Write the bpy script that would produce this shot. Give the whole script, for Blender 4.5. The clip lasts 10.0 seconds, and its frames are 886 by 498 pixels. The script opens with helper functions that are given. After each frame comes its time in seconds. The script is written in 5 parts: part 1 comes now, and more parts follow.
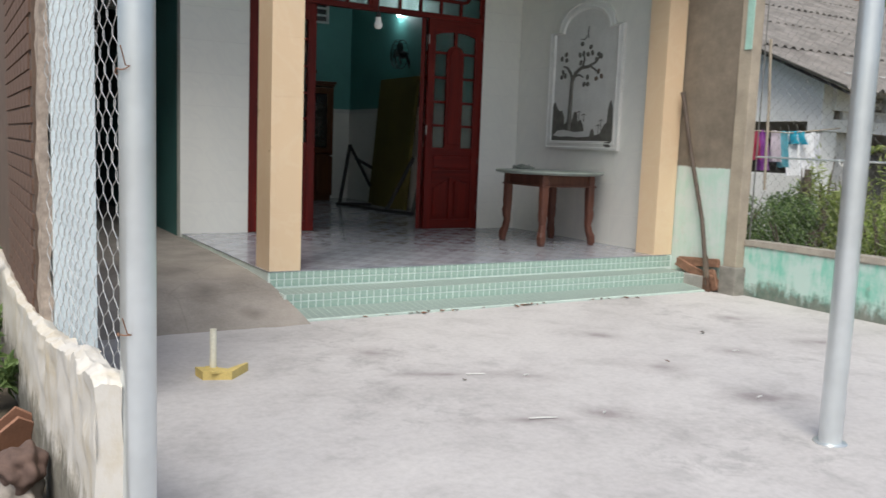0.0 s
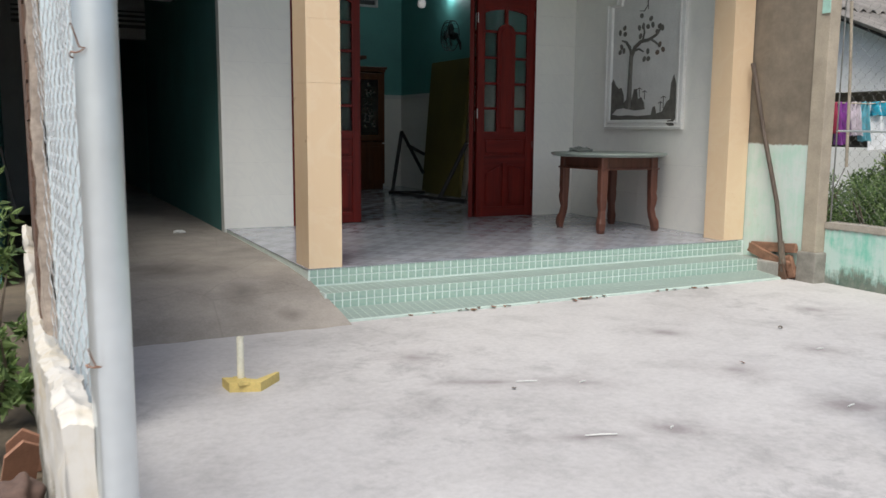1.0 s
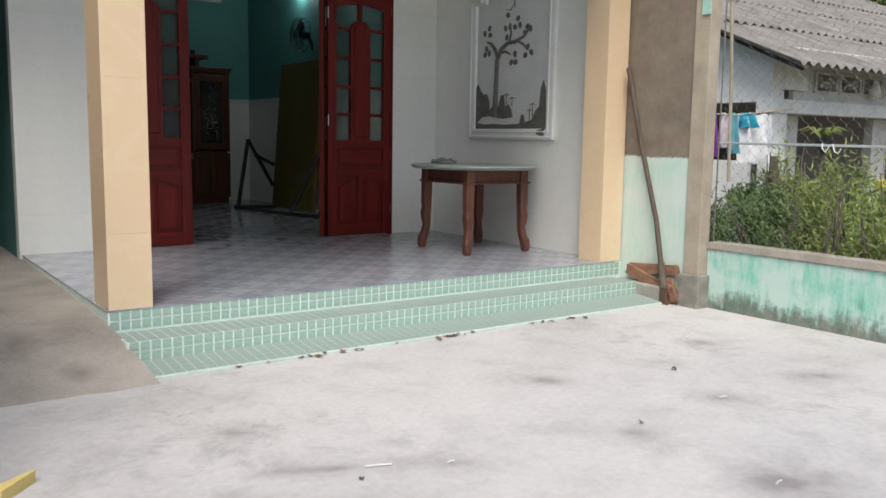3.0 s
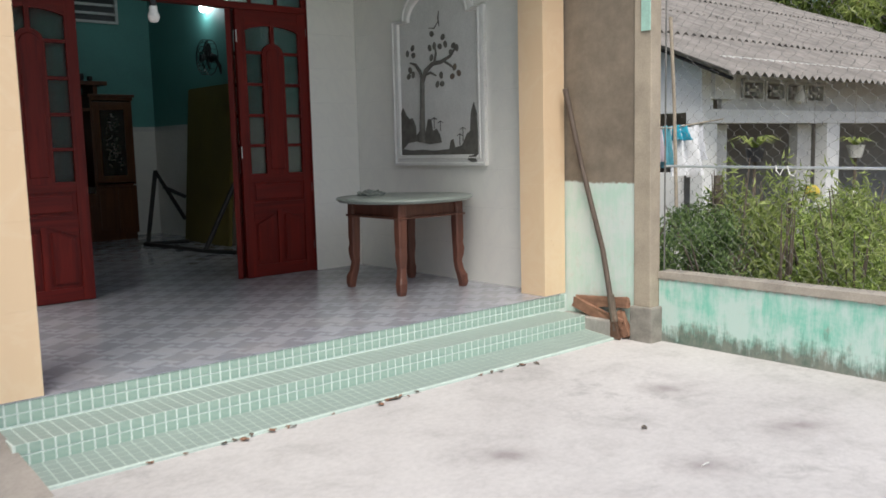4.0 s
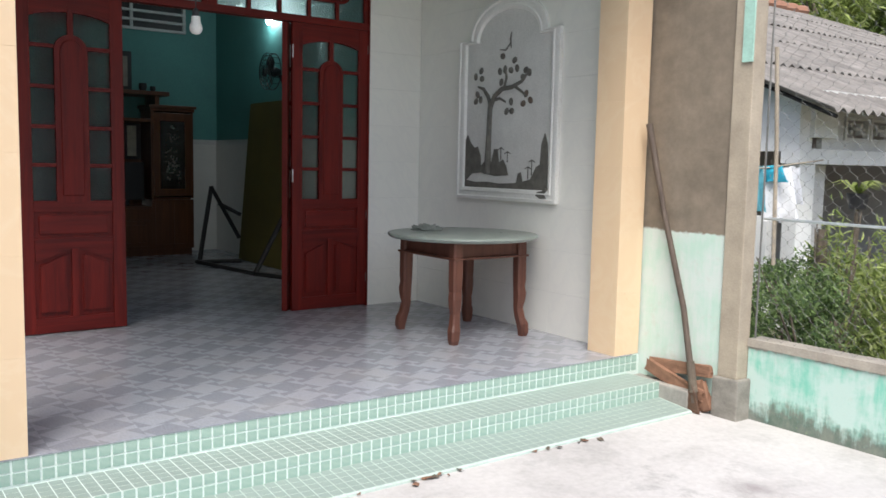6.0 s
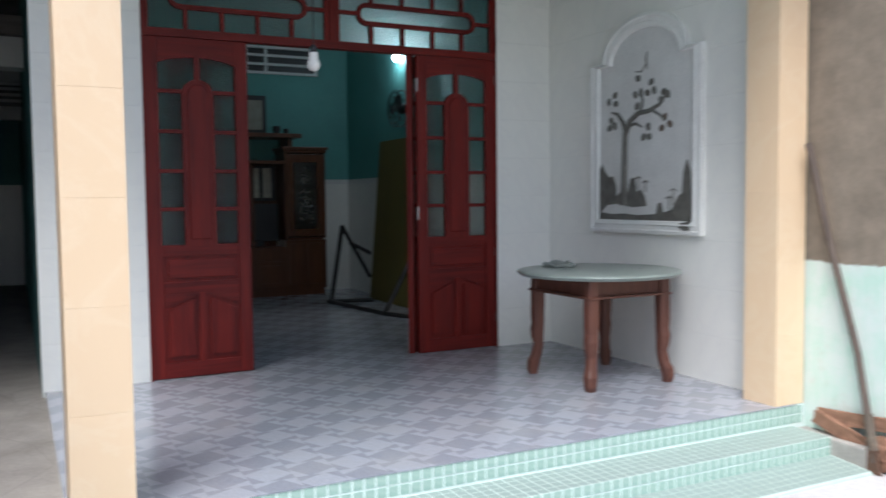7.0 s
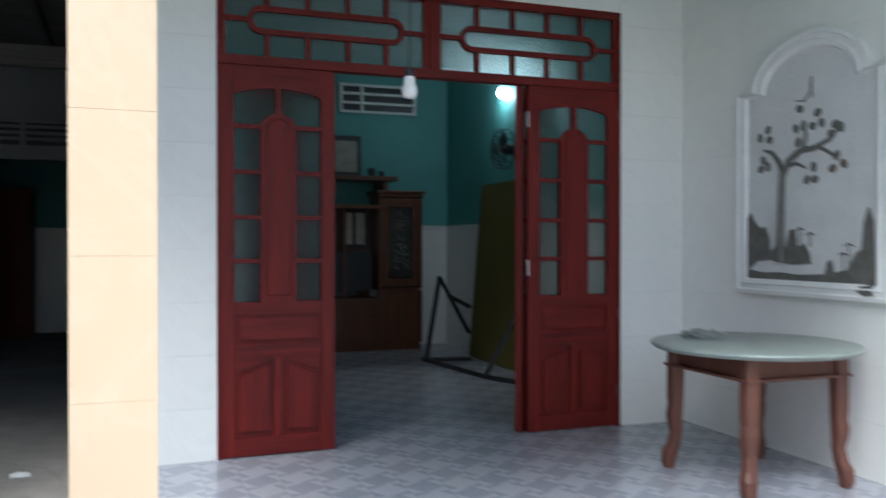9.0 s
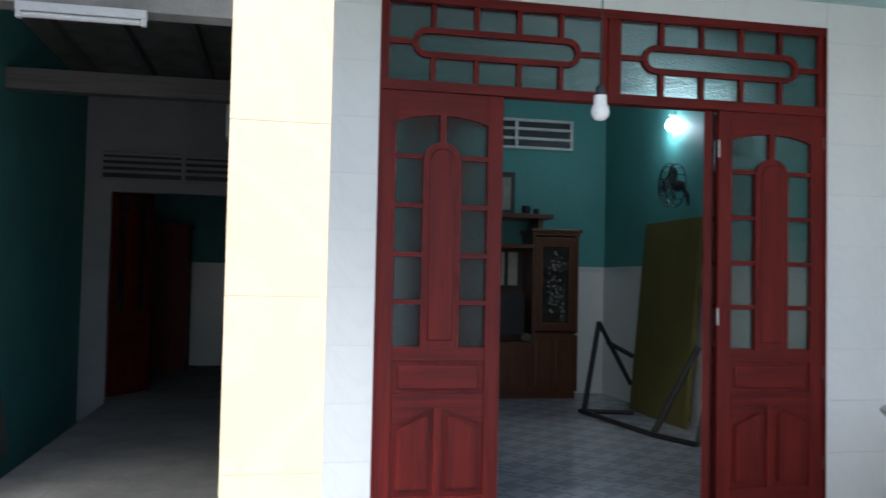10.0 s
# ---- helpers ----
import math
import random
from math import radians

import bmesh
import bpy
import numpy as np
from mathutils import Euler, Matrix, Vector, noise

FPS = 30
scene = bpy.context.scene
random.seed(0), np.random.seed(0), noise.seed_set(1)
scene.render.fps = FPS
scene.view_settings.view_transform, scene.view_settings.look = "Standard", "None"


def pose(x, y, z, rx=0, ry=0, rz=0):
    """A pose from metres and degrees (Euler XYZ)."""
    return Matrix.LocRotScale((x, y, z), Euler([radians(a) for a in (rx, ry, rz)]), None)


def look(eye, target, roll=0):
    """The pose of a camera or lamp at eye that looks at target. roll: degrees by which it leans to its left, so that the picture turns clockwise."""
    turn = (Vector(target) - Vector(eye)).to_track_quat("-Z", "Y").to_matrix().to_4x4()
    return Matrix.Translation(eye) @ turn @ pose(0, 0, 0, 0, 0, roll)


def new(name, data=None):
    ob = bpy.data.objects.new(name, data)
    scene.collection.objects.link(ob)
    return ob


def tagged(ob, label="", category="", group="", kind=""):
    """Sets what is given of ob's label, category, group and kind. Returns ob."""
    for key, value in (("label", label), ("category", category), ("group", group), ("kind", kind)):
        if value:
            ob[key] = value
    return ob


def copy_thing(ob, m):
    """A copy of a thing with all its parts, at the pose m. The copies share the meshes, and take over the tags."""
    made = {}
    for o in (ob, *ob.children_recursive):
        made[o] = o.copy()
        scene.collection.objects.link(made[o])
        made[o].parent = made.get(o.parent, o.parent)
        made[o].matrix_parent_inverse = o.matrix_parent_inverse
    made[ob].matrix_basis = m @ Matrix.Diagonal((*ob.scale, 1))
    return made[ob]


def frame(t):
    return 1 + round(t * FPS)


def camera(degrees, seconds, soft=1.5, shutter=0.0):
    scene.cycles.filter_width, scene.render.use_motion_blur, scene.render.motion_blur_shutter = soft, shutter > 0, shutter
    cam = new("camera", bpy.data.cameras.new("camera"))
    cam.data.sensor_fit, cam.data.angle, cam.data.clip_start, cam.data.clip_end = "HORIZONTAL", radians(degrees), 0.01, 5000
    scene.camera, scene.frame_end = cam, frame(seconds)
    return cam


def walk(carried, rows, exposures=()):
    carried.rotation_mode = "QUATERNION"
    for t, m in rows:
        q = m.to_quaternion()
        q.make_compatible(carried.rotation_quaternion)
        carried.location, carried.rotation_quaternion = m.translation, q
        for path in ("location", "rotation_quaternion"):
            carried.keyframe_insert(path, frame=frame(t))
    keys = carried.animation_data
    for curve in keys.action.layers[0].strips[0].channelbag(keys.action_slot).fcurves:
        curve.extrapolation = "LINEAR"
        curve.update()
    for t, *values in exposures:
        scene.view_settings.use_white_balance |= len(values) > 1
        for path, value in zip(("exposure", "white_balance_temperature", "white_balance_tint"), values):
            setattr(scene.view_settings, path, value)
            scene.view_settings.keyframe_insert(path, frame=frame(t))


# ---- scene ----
cam = camera(55.3, 10.0, 1.5, 0.5)
PATH = [
    (0, (-0.185, -0.223, 1.159), (0.826, 1.486, 0.919), 2.2),
    (0.5, (-0.069, -0.111, 1.165), (0.858, 1.642, 0.909), 1.7),
    (1, (0.091, 0.082, 1.166), (0.97, 1.857, 0.886), 0.4),
    (1.5, (0.188, 0.321, 1.177), (1.221, 2.003, 0.857), 0.6),
    (2, (0.305, 0.513, 1.168), (1.458, 2.115, 0.844), 0.8),
    (2.2, (0.38, 0.578, 1.147), (1.536, 2.182, 0.846), 1.0),
    (3.3, (0.708, 1.002, 1.184), (1.866, 2.615, 0.94), 0.9),
    (3.5, (0.757, 1.133, 1.211), (1.961, 2.711, 0.967), 0.5),
    (4, (0.891, 1.317, 1.338), (2.189, 2.82, 1.098), -1.4),
    (4.5, (1.063, 1.413, 1.355), (2.369, 2.915, 1.158), -1.2),
    (5, (1.247, 1.499, 1.411), (2.49, 3.057, 1.241), -0.3),
    (5.2, (1.294, 1.557, 1.413), (2.515, 3.129, 1.221), -0.0),
    (6.3, (1.378, 1.82, 1.449), (2.531, 3.443, 1.256), 1.5),
    (6.5, (1.418, 1.857, 1.44), (2.539, 3.505, 1.271), 1.2),
    (7, (1.582, 2.034, 1.441), (2.484, 3.816, 1.321), -0.6),
    (7.5, (1.655, 2.225, 1.441), (2.401, 4.074, 1.283), -1.8),
    (8, (1.688, 2.425, 1.451), (2.527, 4.23, 1.261), -1.3),
    (8.5, (1.757, 2.624, 1.457), (2.652, 4.408, 1.336), -0.3),
    (9, (1.883, 2.876, 1.492), (2.578, 4.751, 1.477), 0.0),
    (9.5, (1.866, 3.138, 1.489), (2.383, 5.07, 1.539), 0.8),
    (10, (1.843, 3.396, 1.497), (2.226, 5.357, 1.574), 1.2),
]
walk(cam, [(t, look(e, a, r)) for t, e, a, r in PATH], [(0.0, 0.15, 6450, 7), (2.0, 0.25, 6450, 7), (3.5, 0.3, 6500, 8), (4.5, 0.33, 6550, 8), (5.0, 0.52, 6450, 9), (6.5, 0.66, 6250, 9), (7.0, 0.74, 5850, 9), (7.5, 0.98, 5750, 7), (8.0, 0.92, 5750, 10), (8.5, 0.80, 5700, 7), (9.0, 0.90, 5650, 6), (9.5, 1.14, 5700, 7), (10.0, 1.27, 5700, 7)])

# ---- world and light ----
world = bpy.data.worlds.new("world")
scene.world = world
world.use_nodes = True
wn = world.node_tree
sky = wn.nodes.new("ShaderNodeTexSky")
sky.sky_type = "NISHITA"
sky.sun_disc = False
sky.sun_elevation, sky.sun_rotation = radians(57), radians(-140)
sky.air_density, sky.dust_density = 1.0, 4.0
wn.nodes["Background"].inputs["Strength"].default_value = 0.13
wn.links.new(sky.outputs[0], wn.nodes["Background"].inputs["Color"])
sun = bpy.data.lights.new("sun", "SUN")
sun.energy, sun.angle, sun.color = 2.2, radians(30), (1.0, 0.97, 0.93)
new("sun", sun).matrix_world = look((0, 0, 0), (0.35, 0.41, -0.84))


# ---- materials ----
def material(name):
    m = bpy.data.materials.new(name)
    m.use_nodes = True
    return m, m.node_tree, m.node_tree.nodes["Principled BSDF"]


def coords(nt, scale=(1, 1, 1), kind="Object"):
    tc = nt.nodes.new("ShaderNodeTexCoord")
    mp = nt.nodes.new("ShaderNodeMapping")
    mp.inputs["Scale"].default_value = scale
    nt.links.new(tc.outputs[kind], mp.inputs["Vector"])
    return mp.outputs[0]


def noise_node(nt, vec, scale, detail=4, rough=0.55, dist=0.0):
    n = nt.nodes.new("ShaderNodeTexNoise")
    n.inputs["Scale"].default_value = scale
    n.inputs["Detail"].default_value = detail
    n.inputs["Roughness"].default_value = rough
    n.inputs["Distortion"].default_value = dist
    nt.links.new(vec, n.inputs["Vector"])
    return n.outputs["Fac"]


def ramp(nt, fac, stops):
    r = nt.nodes.new("ShaderNodeValToRGB")
    while len(r.color_ramp.elements) < len(stops):
        r.color_ramp.elements.new(0.5)
    for e, (p, c) in zip(r.color_ramp.elements, stops):
        e.position = p
        e.color = (*c, 1) if len(c) == 3 else c
    nt.links.new(fac, r.inputs["Fac"])
    return r.outputs["Color"]


def mix(nt, fac, a, b, blend="MIX"):
    m = nt.nodes.new("ShaderNodeMix")
    m.data_type = "RGBA"
    m.blend_type = blend
    for sock, v in ((m.inputs[0], fac), (m.inputs[6], a), (m.inputs[7], b)):
        if isinstance(v, (int, float)):
            sock.default_value = v
        elif isinstance(v, tuple):
            sock.default_value = (*v, 1)
        else:
            nt.links.new(v, sock)
    return m.outputs[2]


def maths(nt, op, a, b=0.0, c=0.0):
    m = nt.nodes.new("ShaderNodeMath")
    m.operation = op
    for sock, v in zip(m.inputs, (a, b, c)):
        if isinstance(v, (int, float)):
            sock.default_value = v
        else:
            nt.links.new(v, sock)
    return m.outputs[0]


def bump(nt, b, fac, strength=0.2, distance=0.01):
    n = nt.nodes.new("ShaderNodeBump")
    n.inputs["Strength"].default_value = strength
    n.inputs["Distance"].default_value = distance
    nt.links.new(fac, n.inputs["Height"])
    nt.links.new(n.outputs[0], b.inputs["Normal"])


def simple(name, col, rough=0.6, metal=0.0, vary=0.18, scale=6, relief=0.1, fine=90, coat=0.0, spec=0.5):
    """Paint, wood or metal with broad and fine unevenness."""
    m, nt, b = material(name)
    v = coords(nt)
    big = noise_node(nt, v, scale, 5, 0.6)
    small = noise_node(nt, v, fine, 3, 0.6)
    lo = tuple(c * (1 - vary) for c in col)
    hi = tuple(min(1, c * (1 + vary)) for c in col)
    c1 = ramp(nt, big, [(0.3, lo), (0.7, hi)])
    c2 = mix(nt, 0.18, c1, ramp(nt, small, [(0.35, tuple(c * 0.6 for c in col)), (0.65, tuple(min(1, c * 1.3) for c in col))]))
    nt.links.new(c2, b.inputs["Base Color"])
    nt.links.new(maths(nt, "MULTIPLY_ADD", big, 0.16, rough - 0.08), b.inputs["Roughness"])
    b.inputs["Metallic"].default_value = metal
    b.inputs["Coat Weight"].default_value = coat
    b.inputs["Specular IOR Level"].default_value = spec
    if relief:
        bump(nt, b, small, relief, 0.004)
    return m


def separate(nt, v):
    s = nt.nodes.new("ShaderNodeSeparateXYZ")
    nt.links.new(v, s.inputs[0])
    return s.outputs


STAINS = [
    (2.38, 3.21, 0.17, 0.1, -33),
    (2.34, 2.56, 0.15, 0.08, -34),
    (1.84, 3.96, 0.15, 0.12, -33),
    (3.90, 3.17, 0.17, 0.12, -33),
    (4.73, 3.93, 0.2, 0.12, -34),
    (4.65, 3.14, 0.18, 0.11, -33),
    (3.24, 2.43, 0.24, 0.1, -33),
    (2.0, 2.62, 0.26, 0.05, -20),
    (2.0, 3.40, 0.28, 0.06, -20),
    (3.40, 3.83, 0.15, 0.11, -36),
    (3.18, 3.08, 0.2, 0.14, -36),
]


def make_concrete():
    m, nt, b = material("yard_concrete")
    v = coords(nt)
    a = noise_node(nt, v, 0.55, 6, 0.6, 0.6)
    c = noise_node(nt, v, 2.6, 6, 0.65, 0.3)
    d = noise_node(nt, v, 28, 5, 0.7)
    e = noise_node(nt, v, 160, 3, 0.7)
    base = ramp(nt, a, [(0.3, (0.32, 0.305, 0.30)), (0.47, (0.47, 0.455, 0.45)), (0.65, (0.57, 0.555, 0.545))])
    base = mix(nt, 0.5, base, ramp(nt, c, [(0.3, (0.28, 0.265, 0.26)), (0.48, (0.49, 0.47, 0.465)), (0.7, (0.57, 0.55, 0.54))]))
    base = mix(nt, 0.2, base, ramp(nt, d, [(0.3, (0.30, 0.29, 0.28)), (0.6, (0.66, 0.63, 0.62))]))
    patch = maths(nt, "MULTIPLY", ramp(nt, noise_node(nt, v, 5.5, 8, 0.75, 0.4), [(0.5, (0, 0, 0)), (0.62, (1, 1, 1))]), ramp(nt, noise_node(nt, v, 0.8, 3, 0.5), [(0.45, (0, 0, 0)), (0.62, (1, 1, 1))]))
    base = mix(nt, maths(nt, "MULTIPLY", patch, 0.5), base, (0.27, 0.26, 0.26))
    for x, y, rx, ry, turn in STAINS:
        mp = nt.nodes.new("ShaderNodeMapping")
        mp.vector_type = "TEXTURE"
        mp.inputs["Location"].default_value = (x, y, 0)
        mp.inputs["Rotation"].default_value = (0, 0, radians(turn))
        mp.inputs["Scale"].default_value = (rx * 1.5, ry * 1.5, 1)
        nt.links.new(v, mp.inputs["Vector"])
        ln = nt.nodes.new("ShaderNodeVectorMath")
        ln.operation = "LENGTH"
        nt.links.new(mp.outputs[0], ln.inputs[0])
        edge = maths(nt, "ADD", ln.outputs["Value"], maths(nt, "MULTIPLY_ADD", c, 1.6, -0.8))
        spot = ramp(nt, edge, [(0.05, (1, 1, 1)), (0.45, (0.35, 0.35, 0.35)), (1.0, (0, 0, 0))])
        base = mix(nt, maths(nt, "MULTIPLY", spot, 0.55), base, (0.15, 0.115, 0.12))
    nt.links.new(base, b.inputs["Base Color"])
    b.inputs["Roughness"].default_value = 0.88
    bump(nt, b, mix(nt, 0.5, d, e), 0.2, 0.006)
    return m


def make_floor_tile():
    """Glazed tiles printed with interlocking pinwheels in two greys."""
    m, nt, b = material("pinwheel_floor_tile")
    s = 1 / 0.191
    x, y, _ = separate(nt, coords(nt, (s, s, 1)))
    x, y = maths(nt, "ADD", x, 0.30), maths(nt, "ADD", y, 0.245)
    # a skewed checker: each dark square throws an arm over its neighbour
    def cell(u):
        return maths(nt, "FLOOR", u)
    def fr(u):
        return maths(nt, "FRACT", u)
    fx, fy = fr(x), fr(y)
    par = maths(nt, "MODULO", maths(nt, "ADD", maths(nt, "ADD", cell(x), cell(y)), 200.0), 2.0)
    # teeth along the cell edges
    gx, gy = maths(nt, "SUBTRACT", 1.0, fx), maths(nt, "SUBTRACT", 1.0, fy)
    flip = 0.0
    for p, q in ((fx, fy), (gy, fx), (gx, gy), (fy, gx)):
        flip = maths(nt, "MAXIMUM", maths(nt, "LESS_THAN", maths(nt, "MULTIPLY_ADD", q, 0.5, p), 0.31), flip)
    dark = maths(nt, "ABSOLUTE", maths(nt, "SUBTRACT", par, flip))
    vo = coords(nt)
    cloud = noise_node(nt, vo, 3.0, 5, 0.6)
    fine = noise_node(nt, coords(nt, (60, 14, 1)), 3, 4, 0.6)
    light_c = ramp(nt, fine, [(0.3, (0.325, 0.34, 0.385)), (0.7, (0.40, 0.415, 0.46))])
    dark_c = ramp(nt, fine, [(0.3, (0.245, 0.255, 0.293)), (0.7, (0.305, 0.315, 0.358))])
    col = mix(nt, dark, light_c, dark_c)
    dust = ramp(nt, cloud, [(0.45, (0, 0, 0)), (0.75, (1, 1, 1))])
    col = mix(nt, maths(nt, "MULTIPLY", dust, 0.35), col, (0.37, 0.355, 0.34))
    nt.links.new(col, b.inputs["Base Color"])
    nt.links.new(maths(nt, "MULTIPLY_ADD", cloud, 0.2, 0.07), b.inputs["Roughness"])
    bump(nt, b, cloud, 0.05, 0.004)
    return m


def make_weathered(name, paint, edge_z, low, top=None, base_rgb=(0.36, 0.33, 0.29)):
    """Old limewash, worn off in flakes, with algae above the ground."""
    m, nt, b = material(name)
    v = coords(nt)
    x, y, z = separate(nt, v)
    n1 = noise_node(nt, coords(nt, (1, 1.2, 1.7)), 2.6, 6, 0.65, 0.3)
    n2 = noise_node(nt, v, 11, 6, 0.7)
    n3 = noise_node(nt, coords(nt, (2, 5.0, 0.9)), 4.5, 5, 0.7)
    n4 = noise_node(nt, v, 70, 3, 0.6)
    pale = tuple(min(0.8, c * 0.45 + 0.40) for c in paint)
    col = ramp(nt, mix(nt, 0.45, n1, n3), [(0.45, pale), (0.53, tuple((p + q) / 2 for p, q in zip(paint, pale))), (0.61, paint)])
    col = mix(nt, maths(nt, "MULTIPLY", ramp(nt, n2, [(0.55, (0, 0, 0)), (0.68, (1, 1, 1))]), 0.3), col, (0.55, 0.53, 0.47))
    if low:
        h = maths(nt, "ADD", maths(nt, "SUBTRACT", z, edge_z), maths(nt, "MULTIPLY", maths(nt, "SUBTRACT", n1, 0.5), -0.30))
        h = maths(nt, "ADD", h, maths(nt, "MULTIPLY", maths(nt, "SUBTRACT", n2, 0.5), -0.30))
        h = maths(nt, "ADD", h, maths(nt, "MULTIPLY", maths(nt, "SUBTRACT", n3, 0.5), -0.35))
        algae = ramp(nt, h, [(0.0, (1, 1, 1)), (0.12, (0, 0, 0))])
        col = mix(nt, maths(nt, "MULTIPLY", algae, 0.85), col, ramp(nt, n2, [(0.3, (0.05, 0.048, 0.04)), (0.7, (0.22, 0.21, 0.17))]))
    if top:
        t = maths(nt, "ADD", maths(nt, "SUBTRACT", z, top), maths(nt, "MULTIPLY", maths(nt, "SUBTRACT", n2, 0.5), 0.07))
        cem = ramp(nt, t, [(0.0, (0, 0, 0)), (0.012, (1, 1, 1))])
        col = mix(nt, cem, col, ramp(nt, mix(nt, 0.5, n1, n2), [(0.35, tuple(c * 0.72 for c in base_rgb)), (0.65, tuple(c * 1.15 for c in base_rgb))]))
    nt.links.new(col, b.inputs["Base Color"])
    b.inputs["Roughness"].default_value = 0.9
    bump(nt, b, mix(nt, 0.4, n2, n4), 0.35, 0.006)
    return m


def make_wood(name, dark, light, rough=0.32, axis=2, coat=0.25):
    m, nt, b = material(name)
    sc = [26, 26, 26]
    sc[axis] = 1.6
    v = coords(nt, tuple(sc))
    g = noise_node(nt, v, 1.0, 6, 0.65, 0.6)
    big = noise_node(nt, coords(nt), 2.2, 4, 0.6)
    col = ramp(nt, g, [(0.3, dark), (0.7, light)])
    col = mix(nt, maths(nt, "MULTIPLY", big, 0.4), col, tuple(c * 0.7 for c in dark))
    nt.links.new(col, b.inputs["Base Color"])
    nt.links.new(maths(nt, "MULTIPLY_ADD", big, 0.2, rough - 0.1), b.inputs["Roughness"])
    b.inputs["Coat Weight"].default_value = coat
    b.inputs["Coat Roughness"].default_value = 0.25
    bump(nt, b, g, 0.12, 0.002)
    return m


def make_glazed(name, col, vein, rough=0.16, amount=0.5):
    """Glazed wall tile with faint marbling; each tile a shade of its own."""
    m, nt, b = material(name)
    v = coords(nt)
    info = nt.nodes.new("ShaderNodeObjectInfo")
    n = noise_node(nt, v, 2.2, 7, 0.6, 1.6)
    f = ramp(nt, n, [(0.44, (0, 0, 0)), (0.5, (1, 1, 1)), (0.56, (0, 0, 0))])
    c = mix(nt, maths(nt, "MULTIPLY", f, amount), col, vein)
    c = mix(nt, maths(nt, "MULTIPLY", info.outputs["Random"], 0.08), c, tuple(q * 0.8 for q in col))
    nt.links.new(c, b.inputs["Base Color"])
    nt.links.new(maths(nt, "MULTIPLY_ADD", noise_node(nt, v, 9, 3), 0.12, rough - 0.04), b.inputs["Roughness"])
    return m


def make_glass(name, tint, rough, scale=0.0):
    m, nt, b = material(name)
    b.inputs["Base Color"].default_value = (*tint, 1)
    b.inputs["Transmission Weight"].default_value = 1.0
    b.inputs["Roughness"].default_value = rough
    b.inputs["IOR"].default_value = 1.3
    if scale:
        wv = nt.nodes.new("ShaderNodeTexVoronoi")
        wv.inputs["Scale"].default_value = scale
        nt.links.new(coords(nt), wv.inputs["Vector"])
        bump(nt, b, wv.outputs["Distance"], 0.6, 0.006)
    return m


def make_leaf(name, a, c, trans=0.4):
    m, nt, b = material(name)
    geo = nt.nodes.new("ShaderNodeNewGeometry")
    col = ramp(nt, geo.outputs["Random Per Island"], [(0.0, a), (0.75, c), (1.0, tuple(min(1, q * 1.5) for q in c))])
    nt.links.new(col, b.inputs["Base Color"])
    b.inputs["Roughness"].default_value = 0.5
    tr = nt.nodes.new("ShaderNodeBsdfTranslucent")
    nt.links.new(col, tr.inputs["Color"])
    ms = nt.nodes.new("ShaderNodeMixShader")
    ms.inputs[0].default_value = trans
    nt.links.new(b.outputs[0], ms.inputs[1])
    nt.links.new(tr.outputs[0], ms.inputs[2])
    nt.links.new(ms.outputs[0], nt.nodes["Material Output"].inputs["Surface"])
    return m


def emitter(name, col, strength):
    m, nt, b = material(name)
    b.inputs["Base Color"].default_value = (0.9, 0.9, 0.9, 1)
    b.inputs["Emission Color"].default_value = (*col, 1)
    b.inputs["Emission Strength"].default_value = strength
    return m


CONCRETE = make_concrete()
RAMP = simple("ramp_cement", (0.31, 0.28, 0.25), 0.9, vary=0.3, scale=2.2, relief=0.35, fine=60)
rn = RAMP.node_tree
rb_ = rn.nodes["Principled BSDF"]
old = rb_.inputs["Base Color"].links[0].from_socket
for x, y, rx, ry in ((1.25, 5.25, 0.16, 0.2), (0.9, 6.0, 0.25, 0.35), (1.5, 4.95, 0.12, 0.1)):
    mp = rn.nodes.new("ShaderNodeMapping")
    mp.vector_type = "TEXTURE"
    mp.inputs["Location"].default_value = (x, y, 0)
    mp.inputs["Scale"].default_value = (rx, ry, 9)
    rn.links.new(coords(rn), mp.inputs["Vector"])
    ln = rn.nodes.new("ShaderNodeVectorMath")
    ln.operation = "LENGTH"
    rn.links.new(mp.outputs[0], ln.inputs[0])
    edge = maths(rn, "ADD", ln.outputs["Value"], maths(rn, "MULTIPLY_ADD", noise_node(rn, coords(rn), 6, 5, 0.6), 1.2, -0.6))
    old = mix(rn, maths(rn, "MULTIPLY", ramp(rn, edge, [(0.1, (1, 1, 1)), (1.0, (0, 0, 0))]), 0.6), old, (0.12, 0.105, 0.095))
crack = rn.nodes.new("ShaderNodeTexVoronoi")
crack.feature = "DISTANCE_TO_EDGE"
crack.inputs["Scale"].default_value = 1.9
rn.links.new(coords(rn, (1, 0.7, 0.2)), crack.inputs["Vector"])
old = mix(rn, maths(rn, "MULTIPLY", ramp(rn, crack.outputs["Distance"], [(0.0, (1, 1, 1)), (0.012, (0, 0, 0))]), 0.2), old, (0.10, 0.085, 0.075))
rn.links.new(old, rb_.inputs["Base Color"])
CEMENT = simple("grey_cement", (0.36, 0.34, 0.31), 0.9, vary=0.3, scale=4, relief=0.4)
FLOOR = make_floor_tile()
PLASTER = simple("white_plaster", (0.74, 0.75, 0.73), 0.75, vary=0.06, scale=2, relief=0.1)
TEAL = simple("teal_wall_paint", (0.11, 0.33, 0.305), 0.6, vary=0.12, scale=1.5, relief=0.08)
# the same teal, darkened to carry the shade of the passage
TEAL_SHADED = simple("shaded_teal_side_wall", (0.068, 0.195, 0.185), 0.7, vary=0.2, scale=1.5, relief=0.1)
